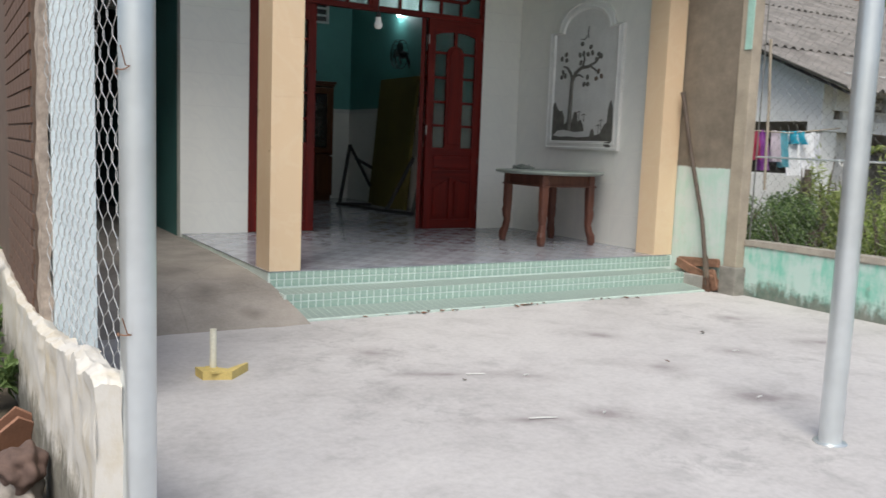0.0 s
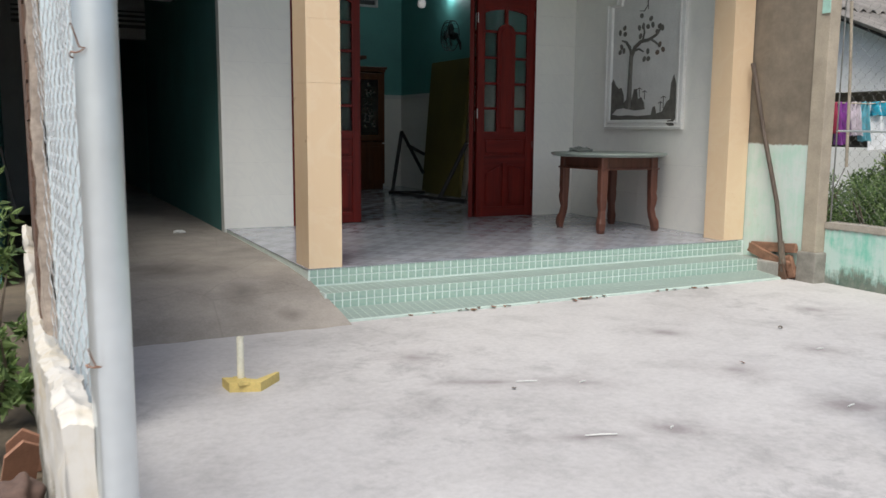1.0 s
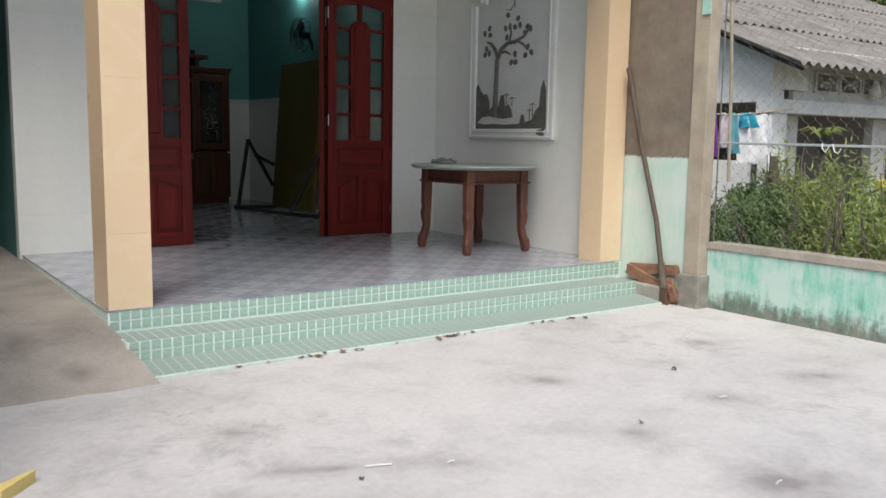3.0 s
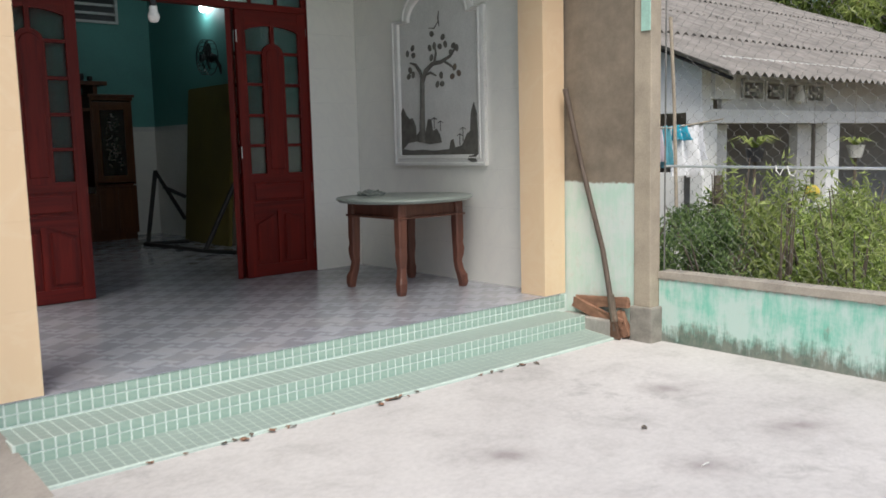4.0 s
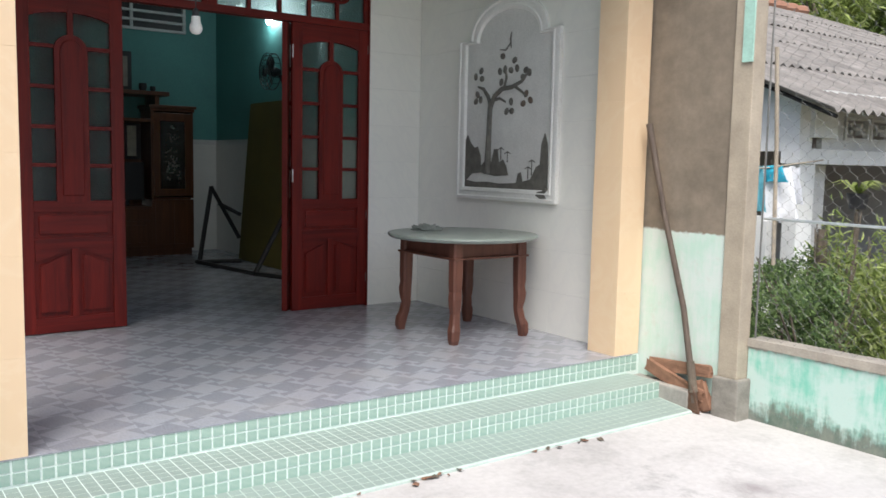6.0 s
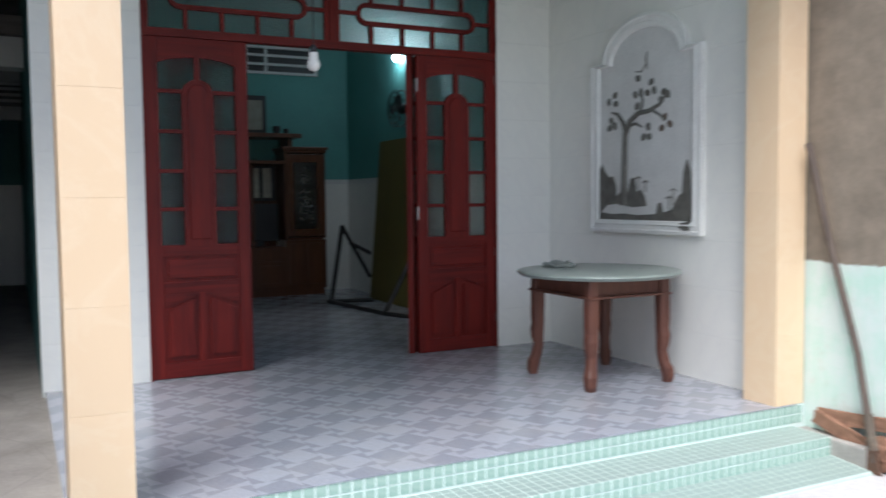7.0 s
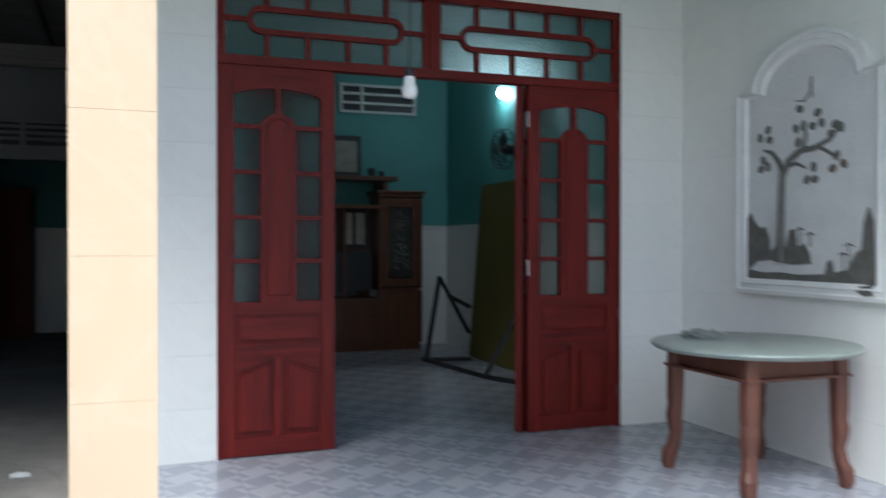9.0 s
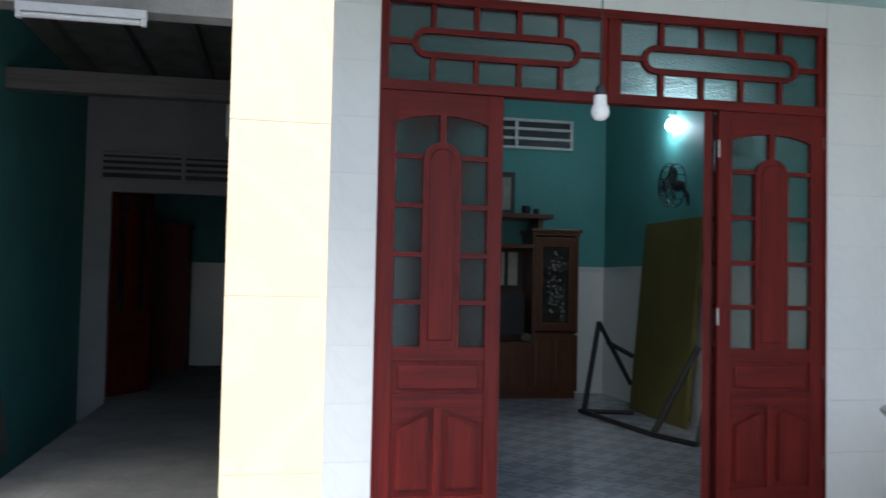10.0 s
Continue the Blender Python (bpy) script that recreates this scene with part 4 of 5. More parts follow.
def leaves_mesh(name, centres, count, size, mat, label, parent=None, long=1.9, seed=1, up=0.3):
    """Many small bent leaves scattered through clumps."""
    rng = np.random.default_rng(seed)
    vs, fs = [], []
    for k in range(count):
        c, r = centres[rng.integers(len(centres))]
        d = rng.normal(size=3)
        d /= np.linalg.norm(d)
        p = np.array(c) + d * np.array(r) * rng.random() ** 0.45
        a = rng.normal(size=3)
        a[2] += up
        a /= np.linalg.norm(a)
        s = np.cross(a, rng.normal(size=3))
        s /= np.linalg.norm(s)
        nrm = np.cross(a, s)
        L = size * (0.6 + rng.random() * 0.8)
        W = L / long
        i = len(vs)
        vs += [p, p + a * L * 0.45 + s * W * 0.5 + nrm * L * 0.06, p + a * L - nrm * L * 0.12, p + a * L * 0.45 - s * W * 0.5 + nrm * L * 0.06]
        fs += [(i, i + 1, i + 2), (i, i + 2, i + 3)]
    me = bpy.data.meshes.new(name)
    me.from_pydata([tuple(v) for v in vs], [], fs)
    me.materials.append(mat)
    ob = new(name, me)
    if parent is not None:
        ob.parent = parent
    if label:
        ob["label"] = label
    return ob


def shrub(x, y, h, r, mat, seed, label, leaf=0.07, count=2600, clumps=16, stems=5, z0=-0.14, long=2.6):
    rng = random.Random(seed)
    s = thing("shrub", label, "shrub", (x, y, z0), "garden shrubs")
    cs = []
    b = bmesh.new()
    for k in range(stems):
        a = rng.uniform(0, math.tau)
        tip = Vector((math.cos(a) * r * 0.7, math.sin(a) * r * 0.7, h * rng.uniform(0.7, 1.0)))
        mid = tip * 0.5 + Vector((rng.uniform(-0.05, 0.05), rng.uniform(-0.05, 0.05), 0.05))
        tube(b, [(0, 0, 0), mid, tip], [0.014, 0.010, 0.004], 6)
    tagged(part("stem", b, BARK, s), kind="stuff")
    for k in range(clumps):
        a, q = rng.uniform(0, math.tau), rng.random() ** 0.5
        z = h * rng.uniform(0.12, 0.97)
        rr = r * (1 - 0.45 * max(0, z / h - 0.5) * 2)
        cs.append(((math.cos(a) * rr * q, math.sin(a) * rr * q, z), (r * rng.uniform(0.2, 0.42), r * rng.uniform(0.2, 0.42), h * rng.uniform(0.08, 0.2))))
    leaves_mesh("foliage", cs, count, leaf, mat, "", s, long, seed)
    return s


spots = [(6.1, 4.55, 0.95, 0.42, LEAF_B), (6.3, 3.8, 0.75, 0.42, LEAF_A), (6.7, 5.1, 1.1, 0.5, LEAF_B), (6.9, 4.3, 0.95, 0.5, LEAF_A), (7.6, 5.5, 0.95, 0.5, LEAF_B), (7.6, 4.7, 0.85, 0.5, LEAF_A), (8.4, 5.3, 0.75, 0.6, LEAF_A), (6.1, 5.4, 0.9, 0.5, LEAF_B), (7.0, 6.0, 1.0, 0.5, LEAF_B), (7.3, 3.7, 0.8, 0.5, LEAF_A), (8.5, 4.3, 0.75, 0.6, LEAF_A), (9.5, 5.0, 0.65, 0.7, LEAF_A), (9.6, 4.0, 0.7, 0.7, LEAF_B), (6.3, 2.9, 0.6, 0.45, LEAF_B), (10.8, 5.2, 0.55, 0.7, LEAF_A), (11.0, 4.3, 0.6, 0.8, LEAF_A), (6.55, 4.75, 1.35, 0.22, LEAF_C), (7.9, 5.0, 1.2, 0.28, LEAF_C), (8.9, 4.8, 1.05, 0.3, LEAF_C), (6.25, 4.25, 1.1, 0.2, LEAF_C), (10.1, 4.7, 0.95, 0.35, LEAF_C), (6.2, 3.75, 0.98, 0.24, LEAF_C), (6.9, 4.05, 1.15, 0.26, LEAF_C), (7.3, 4.9, 1.22, 0.24, LEAF_C), (6.4, 3.35, 0.85, 0.22, LEAF_C), (8.3, 4.55, 1.05, 0.3, LEAF_C)]
for i, (x, y, h, r, m) in enumerate(spots):
    shrub(x, y - 0.11, h, r, m, 40 + i, "dense dark green garden shrub behind the wire fence" if m == LEAF_B else "light green leafy shrub behind the wire fence", 0.038 if m != LEAF_C else 0.075, 6400 if m != LEAF_C else 900, 20 if m != LEAF_C else 26, 8, -0.14, 2.7 if m != LEAF_C else 5.0)
for i, (x, y) in enumerate(((-0.10, 4.1), (-0.2, 3.6), (-0.12, 5.0), (-0.4, 4.5), (-0.7, 5.6), (-0.25, 6.2))):
    shrub(x, y, 0.42 + 0.12 * (i % 3) + (0.4 if i > 2 else 0), 0.17 + (0.15 if i > 2 else 0), LEAF_B, 80 + i, "small green plant outside the low wall", 0.07, 420, 8, 4)

# bare stump and stake in the shrubs
st = thing("tree_stump", "bare grey trunk among the shrubs", "stump", (6.55, 4.64, -0.14))
part("trunk", tube(bmesh.new(), [(0, 0, 0), (0.02, -0.02, 0.5), (-0.06, 0.05, 0.9), (-0.04, 0.06, 1.22)], [0.06, 0.05, 0.045, 0.03], 10), BARK, st, "", True)
part("branch", tube(bmesh.new(), [(0.0, 0, 0.55), (0.12, 0.02, 0.85), (0.14, 0.05, 1.1)], [0.03, 0.022, 0.012], 8), BARK, st, "", True)

# ---- the neighbouring house ----
NX, NY = 9.02, 6.57
nb = thing("neighbour_house", "old whitewashed house under a weathered corrugated roof", "house", (0, -0.14, -0.015))
# darker plaster: the shade of veranda and passage is in its colour
DIM = simple("plaster_darkened_for_shade", (0.36, 0.36, 0.35), 0.9, vary=0.15, scale=2, relief=0.2)
part("wall", boxes((NX, NX + 0.18, 7.7, 13.0, -0.2, 1.95)), OLD_WHITE, nb, "white side wall")
b = bmesh.new()
prism(b, [(NY, 1.66), (13.0, 1.66), (13.0, 4.85), (NY, 2.12)], 0, NX, NX + 0.18)
part("gable_wall", b, OLD_WHITE, nb)
part("parapet", boxes((NX, NX + 0.14, NY + 0.3, 7.7, -0.2, 1.0)), OLD_WHITE, nb)
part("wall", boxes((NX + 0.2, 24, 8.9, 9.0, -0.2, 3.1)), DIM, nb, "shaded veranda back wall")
part("beam", boxes((NX - 0.01, 20, NY - 0.02, NY + 0.18, 1.54, 1.69)), OLD_WHITE, nb)
for x0, x1 in ((NX + 0.04, 9.34), (11.98, 12.34), (14.6, 15.0)):
    part("post", boxes((x0, x1, NY, NY + 0.16, -0.2, 1.54), bev=0.01), OLD_WHITE, nb)
    part("post_upper", boxes((x0 + 0.06, x1 - 0.06, NY + 0.02, NY + 0.25, 1.69, 2.2)), OLD_WHITE, nb)
FRIEZE = simple("grey_frieze_plaster", (0.66, 0.66, 0.64), 0.9, vary=0.15, scale=3)
part("frieze", boxes((9.46, 14.6, NY + 0.02, NY + 0.08, 1.69, 1.79), (9.46, 9.85, NY + 0.02, NY + 0.08, 1.79, 2.28), (11.93, 14.6, NY + 0.02, NY + 0.08, 1.79, 2.28), (9.85, 11.93, NY + 0.02, NY + 0.08, 2.04, 2.28)), FRIEZE, nb, "grey frieze wall")
part("corner_block", boxes((9.2, 9.62, NY - 0.05, NY + 0.05, 1.80, 2.1)), OLD_WHITE, nb)
for k in range(4):
    x0 = 9.88 + k * 0.51
    bl = part("vent_block", boxes((x0, x0 + 0.49, NY + 0.01, NY + 0.07, 1.79, 1.82), (x0, x0 + 0.49, NY + 0.01, NY + 0.07, 2.005, 2.035), (x0, x0 + 0.04, NY + 0.01, NY + 0.07, 1.82, 2.005), (x0 + 0.45, x0 + 0.49, NY + 0.01, NY + 0.07, 1.82, 2.005), (x0 + 0.10, x0 + 0.39, NY + 0.01, NY + 0.07, 1.90, 1.93), (x0 + 0.10, x0 + 0.14, NY + 0.01, NY + 0.07, 1.855, 1.975), (x0 + 0.30, x0 + 0.34, NY + 0.01, NY + 0.07, 1.855, 1.975)), FRIEZE, nb)
# jambs take the grey frieze plaster so their colour holds the shade
for x0, x1 in ((9.36, 9.88), (11.58, 11.96)):
    part("door_jamb", boxes((x0, x1, NY + 0.2, NY + 0.32, -0.2, 1.535), bev=0.008), FRIEZE, nb, "pale wall beside the dark opening, greyed for shade")
# dark sheet on the back wall in place of the unlit doorway
part("doorway", boxes((9.8, 11.7, 8.86, 8.89, -0.2, 1.5)), DARK, nb, "open doorway drawn as a dark sheet for its shade")
part("eave_bulb", lathe(bmesh.new(), [(0.01, 1.76), (0.06, 1.80), (0.065, 1.85), (0.04, 1.93), (0.03, 1.98)], 14, (11.0, NY - 0.1, 0)), BULB_M, nb, "", True)
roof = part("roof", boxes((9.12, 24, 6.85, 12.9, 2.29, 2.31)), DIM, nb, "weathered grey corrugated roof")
SLOPE = 0.434


def sheet(x0, row):
    """One corrugated sheet, cut off along the hip where it reaches it."""
    b = bmesh.new()
    L, W = 1.52, 0.93
    y0 = 6.10 + row * 1.42 - 0.05
    lift = 0.006 * (row % 2) + random.uniform(0, 0.008)
    cols = 22
    prev = None
    for i in range(cols + 1):
        x = x0 + W * i / cols
        h = 0.028 * math.cos(x * math.tau / 0.177)
        line = []
        for y in (y0, y0 + L):
            xl = min(x, 27.0 - (y - 6.0) * 1.08)
            line.append(b.verts.new((xl, y, 1.985 + SLOPE * (y - 6.0) + h + lift + (0.02 if y == y0 else -0.012))))
        if prev:
            b.faces.new((prev[0], line[0], line[1], prev[1]))
        prev = line
    ext = bmesh.ops.extrude_face_region(b, geom=b.faces[:])
    for v in ext["geom"]:
        if isinstance(v, bmesh.types.BMVert):
            v.co.z -= 0.009
    part("roof_sheet", b, ROOF_OLD, roof, "", True)


random.seed(31)
for row in range(5):
    x = 8.70 + 0.04 * (row % 2)
    while x < 27 - (row * 1.42) * 1.08 and x < 25:
        sheet(x, row)
        x += 0.885
for i in range(24):
    part("ridge_tile", tube(bmesh.new(), [(8.7 + i * 0.45, 13.05, 5.06), (9.2 + i * 0.45, 13.05, 5.09)], [0.12, 0.14], 8), tile_m, roof)
part("bargeboard", tube(bmesh.new(), [(8.80, 6.08, 1.965), (8.80, 13.0, 4.96)], 0.02, 6), BLACK, nb)

# washing on a line, pot plants and fruit
ln = thing("washing_line", "washing line with white, blue and red clothes", "washing line", (0, -0.13, 0))
part("line", tube(bmesh.new(), [(7.2, 6.9, 1.50), (8.3, 6.45, 1.47), (9.1, 6.35, 1.56)], 0.008, 6), POST_CEMENT, ln)
random.seed(13)
for x, y, w, h, c in ((7.90, 6.61, 0.15, 0.34, (0.40, 0.05, 0.10)), (8.02, 6.57, 0.13, 0.46, (0.26, 0.06, 0.33)), (8.17, 6.52, 0.12, 0.36, (0.66, 0.60, 0.66)), (8.27, 6.48, 0.10, 0.42, (0.16, 0.46, 0.55)), (8.52, 6.43, 0.36, 0.52, (0.80, 0.81, 0.84)), (8.42, 6.42, 0.20, 0.15, (0.04, 0.40, 0.55)), (8.72, 6.40, 0.12, 0.36, (0.70, 0.72, 0.76))):
    b = bmesh.new()
    bmesh.ops.create_grid(b, x_segments=14, y_segments=12, size=0.5)
    for v in b.verts:
        u, q = v.co.x, v.co.y
        v.co = Vector((u * w * (1 + 0.2 * (0.5 - q)), 0.05 * math.sin(u * 14 + q * 2) * (0.8 - q) + 0.02 * noise.noise(Vector((u * 5, q * 5, x))), (q - 0.5) * h + 0.03 * noise.noise(Vector((u * 4, 1, x)))))
    g = part("garment", b, simple("cloth_dye", c, 0.9, vary=0.15, scale=12), ln, "", True)
    g.location = (x, y, 1.49)
    g.rotation_euler = (0, 0, radians(-22))
    g.data.materials[0].use_backface_culling = False


def pot_plant(x, y, z, c, spread, seed):
    p = thing("pot_plant", "leafy plant in a hanging pot on a stick", "plant", (x, y - 0.13, z), "pot plants")
    part("pot", lathe(bmesh.new(), [(0.07, -0.13), (0.10, 0.0), (0.105, 0.02), (0.09, 0.02)], 18), simple("pot_glaze", c, 0.5), p, "", True)
    rng = random.Random(seed)
    b = bmesh.new()
    for k in range(26):
        a, l = rng.uniform(0, math.tau), spread * rng.uniform(0.6, 1.1)
        pr = [Vector((0, 0, 0.0)), Vector((math.cos(a) * l * 0.5, math.sin(a) * l * 0.5, l * 0.45)), Vector((math.cos(a) * l, math.sin(a) * l, l * 0.25))]
        s = Vector((-math.sin(a), math.cos(a), 0)) * 0.014
        v = [b.verts.new(q) for q in (pr[0] - s, pr[0] + s, pr[1] + s * 1.3, pr[1] - s * 1.3, pr[2])]
        b.faces.new((v[0], v[1], v[2], v[3]))
        b.faces.new((v[3], v[2], v[4]))
    part("leaves", b, LEAF_C, p)
    part("stick", tube(bmesh.new(), [(0, 0, -0.13), (0.02, 0.02, -z - 0.14)], 0.02, 8), BARK, p)


pot_plant(9.32, 6.1, 1.23, (0.03, 0.03, 0.035), 0.30, 5)
pot_plant(11.3, 5.9, 1.22, (0.55, 0.55, 0.52), 0.26, 6)
# round fruit among the shrubs; the thin cords are added to hold them
for x, y, z, c in ((10.43, 6.0, 0.72, (0.55, 0.42, 0.06)), (11.25, 5.9, 0.66, (0.75, 0.74, 0.68))):
    b = bmesh.new()
    bmesh.ops.create_uvsphere(b, u_segments=18, v_segments=12, radius=0.085 if c[2] < 0.3 else 0.06)
    for v in b.verts:
        v.co *= 1 + 0.05 * noise.noise(v.co * 12)
    part("cord", tube(bmesh.new(), [(0, 0, 0.1), (0.01, 0, 1.95 - z)], 0.002, 5), BARK, q := thing("hanging_float", "round yellow fruit hung on an added cord" if c[2] < 0.3 else "round white fruit hung on an added cord", "ball", (x, y - 0.13, z), "hanging balls"))
    part("ball", b, simple("ball_skin", c, 0.5, vary=0.15), q, "", True)

# ---- trees behind ----
def tree(x, y, h, r, seed, mat, count, leaf, label, trunk=(0.16, BARK), long=2.4):
    rng = random.Random(seed)
    t = thing("tree", label, "tree", (x, y, -0.14), "trees behind the house")
    b = bmesh.new()
    top = Vector((rng.uniform(-0.5, 0.5), rng.uniform(-0.5, 0.5), h * 0.8))
    tube(b, [(0, 0, 0), top * 0.5 + Vector((0.15, 0, 0)), top], [trunk[0], trunk[0] * 0.7, trunk[0] * 0.25], 9)
    cs = []
    for k in range(22):
        z = h * rng.uniform(0.3, 1.0)
        a = rng.uniform(0, math.tau)
        q = r * rng.uniform(0.3, 1.0) * (1.1 - 0.6 * abs(z / h - 0.6))
        c = Vector((math.cos(a) * q, math.sin(a) * q, z))
        tube(b, [top * min(1, z / h * 0.9), (c + top * (z / h)) * 0.5 + Vector((0, 0, 0.2)), c], [trunk[0] * 0.3, trunk[0] * 0.18, 0.012], 5)
        cs.append((tuple(c), (r * rng.uniform(0.22, 0.45), r * rng.uniform(0.22, 0.45), h * rng.uniform(0.05, 0.12))))
    part("trunk", b, trunk[1], t, "", True)
    leaves_mesh("crown", cs, count, leaf, mat, "", t, long, seed, -0.2)


LEAF_D = make_leaf("mid_tree_leaf", (0.10, 0.16, 0.04), (0.25, 0.32, 0.09))
k = 0
for x, y, h, r in ((14, 17, 8.5, 3.0), (18, 18, 9.5, 3.2), (22.5, 18, 9, 3.2), (27, 17, 10, 3.4), (31, 16, 10, 3.6), (35, 13, 9, 3.4), (16, 22, 11, 3.6), (21, 23, 12, 3.8), (26, 22, 12, 3.8), (32, 20, 12, 4), (29, 12, 7.5, 2.8), (38, 9, 9, 3.4), (11, 20, 8, 3), (24.5, 15.5, 7, 2.6), (20, 16, 7, 2.6), (28.5, 14.8, 7.5, 2.6), (32.5, 13.5, 8, 2.8), (34.5, 17, 10, 3.4)):
    tree(x, y - 0.3, h, r, 200 + k, LEAF_D if k % 6 == 3 else LEAF_C, 7600, 0.31, "tall bamboo-like tree with light feathery foliage", (0.13, BARK), 4.5)
    k += 1
pm = thing("palm_trunk", "smooth orange-brown palm trunk behind the house", "trunk", (30.3, 13.85, -0.14))
part("trunk", tube(bmesh.new(), [(0, 0, 0), (0.05, 0, 4), (0.0, 0.1, 9)], [0.24, 0.2, 0.17], 12), simple("orange_palm_bark", (0.42, 0.26, 0.11), 0.8, vary=0.2, scale=5), pm, "", True)

# ---- the room behind the doors ----
vent = thing("louvre_vent", "white louvred vent high on the back wall", "vent", (0.12, YB - 0.002, -0.035))
# dark sheet gives the gaps between the slats their shade
part("backing", boxes((4.12, 4.98, -0.012, 0.0, 3.09, 3.38)), DARK, vent)
for z0 in (3.06, 3.165, 3.275, 3.375):
    part("slat", boxes((4.08, 5.02, -0.05, -0.0, z0, z0 + 0.03)), PLASTER, vent)
for x0 in (4.08, 4.33, 4.985):
    part("upright", boxes((x0, x0 + 0.035, -0.045, 0, 3.06, 3.40)), PLASTER, vent)

cab = thing("display_cabinet", "amber wooden display cabinet with glass doors", "cabinet", (0.11, 12.2, P))
cab.scale = (1, 1, 0.98)
for q in ((4.45, 4.97, 0, 0.02, 0.08, 0.7), (4.45, 4.48, 0, 0.42, 0.72, 1.80), (4.94, 4.97, 0, 0.42, 0.72, 1.80), (4.48, 4.94, 0.40, 0.42, 0.72, 1.80), (4.48, 4.94, 0.02, 0.40, 0.7, 0.73)):
    part("carcass_board", boxes(q, bev=0.003), CABINET, cab)
part("cornice", boxes((4.42, 5.0, -0.04, 0.44, 1.84, 1.875), (4.44, 4.98, -0.02, 0.43, 1.80, 1.84), bev=0.004), CABINET, cab)
dr = part("door", boxes((4.48, 4.56, -0.012, 0.012, 0.75, 1.78), (4.86, 4.94, -0.012, 0.012, 0.75, 1.78), (4.56, 4.86, -0.012, 0.012, 0.75, 0.84), (4.56, 4.86, -0.012, 0.012, 1.68, 1.78), bev=0.003), CABINET, cab)
part("glass", boxes((4.56, 4.86, 0.0, 0.004, 0.84, 1.68)), GLASS, dr)
random.seed(17)
b = bmesh.new()
for k in range(70):
    box(b, *(lambda x, z, w, h: (x - w, x + w, -0.016, -0.013, z - h, z + h))(random.uniform(4.62, 4.80), random.uniform(0.9, 1.62), random.uniform(0.004, 0.014), random.uniform(0.004, 0.016)))
tagged(part("inlay", b, simple("pearl_inlay", (0.26, 0.24, 0.22), 0.4, vary=0.3, scale=30), dr, "pale mother-of-pearl inlay"), kind="stuff")
part("lower_door", boxes((4.49, 4.70, -0.014, 0.0, 0.14, 0.66), (4.72, 4.93, -0.014, 0.0, 0.14, 0.66), bev=0.005), CABINET, cab)
part("media_body", boxes((3.2, 4.45, 0.0, 0.42, 0.08, 0.62), (3.2, 4.45, 0.40, 0.42, 0.62, 1.70), (3.2, 3.24, 0.0, 0.42, 0.62, 1.7), (3.2, 4.45, 0.0, 0.42, 1.66, 1.70), (4.05, 4.08, 0.05, 0.42, 0.62, 1.66), bev=0.003), CABINET, cab)
for x0, x1 in ((3.26, 3.64), (3.66, 4.04), (4.07, 4.43)):
    lo_ = part("base_door", boxes((x0, x1, -0.014, -0.001, 0.12, 0.44), bev=0.005), CABINET, cab)
    part("panel", boxes((x0 + 0.05, x1 - 0.05, -0.021, -0.012, 0.17, 0.39), bev=0.006), CABINET, lo_)
    part("drawer", boxes((x0, x1, -0.014, -0.001, 0.46, 0.60), bev=0.005), CABINET, cab)
part("plinth", boxes((3.22, 4.95, 0.02, 0.40, 0.0, 0.08)), CABINET, cab)
part("mirror_back", boxes((4.08, 4.44, 0.37, 0.40, 1.2, 1.65)), DARK, cab, "dark mirror at the back of the open shelf")
for x0 in (4.12, 4.27):
    b = bmesh.new()
    prism(b, [(x0 + 0.012 * i, 0.35 + 0.008 * (i % 2)) for i in range(10)] + [(x0 + 0.108, 0.366), (x0, 0.366)], 2, 1.24, 1.62)
    part("curtain", b, simple("pale_curtain_print", (0.62, 0.60, 0.50), 0.7, vary=0.25, scale=10), cab, "pale pleated curtain")
tv = thing("television", "black television in the cabinet", "television", (4.11, 12.32, P + 0.62))
part("screen", boxes((-0.3, 0.40, 0.0, 0.04, 0.06, 0.52), bev=0.006), DARK, tv)
part("foot", boxes((-0.1, 0.2, -0.05, 0.12, 0.0, 0.06), bev=0.006), DARK, tv)
sh = thing("altar_shelf", "dark wooden altar shelf above the cabinet", "shelf", (0.115, 12.2, -0.035))
part("board", boxes((3.5, 4.66, -0.05, 0.43, 2.235, 2.285), bev=0.006), CABINET, sh)
for x in (3.9, 4.5):
    part("bracket", boxes((x, x + 0.05, 0.0, 0.4, 2.10, 2.235)), CABINET, sh)
pf = thing("picture_frame", "black framed picture on the altar shelf", "picture", (4.235, 12.45, 2.25))
part("frame", boxes((-0.18, 0.18, 0, 0.03, 0, 0.48), bev=0.005), DARK, pf)
part("sheet", boxes((-0.13, 0.13, -0.003, 0.0, 0.06, 0.42)), simple("faded_print", (0.30, 0.28, 0.22), 0.5, vary=0.3, scale=9), pf)
for x, r, h in ((4.40, 0.05, 0.10), (4.52, 0.035, 0.07)):
    q = part("incense_bowl", lathe(bmesh.new(), [(r * 0.6, 0), (r, h * 0.5), (r * 0.9, h), (r * 0.7, h)], 16), DARK, None, "", True)
    q.matrix_world = pose(x + 0.115, 12.35, 2.25)
    tagged(q, "small dark bowl on the altar shelf", "bowl")

brd = thing("leaning_board", "olive-yellow board leaning against the room wall", "board", (0.11, 0, 0))
b = bmesh.new()
prism(b, [(5.235, P), (5.29, P), (5.435, 2.12), (5.39, 2.12)], 1, 10.25, 11.42)
bmesh.ops.bevel(b, geom=b.edges[:], offset=0.01, segments=2, affect="EDGES")
part("sheet", b, BOARD, brd)
fs = thing("steel_stand", "black steel frame stand leaning on the floor", "stand", (0.105, 0, P))
fs.scale = (1, 1, 0.96)
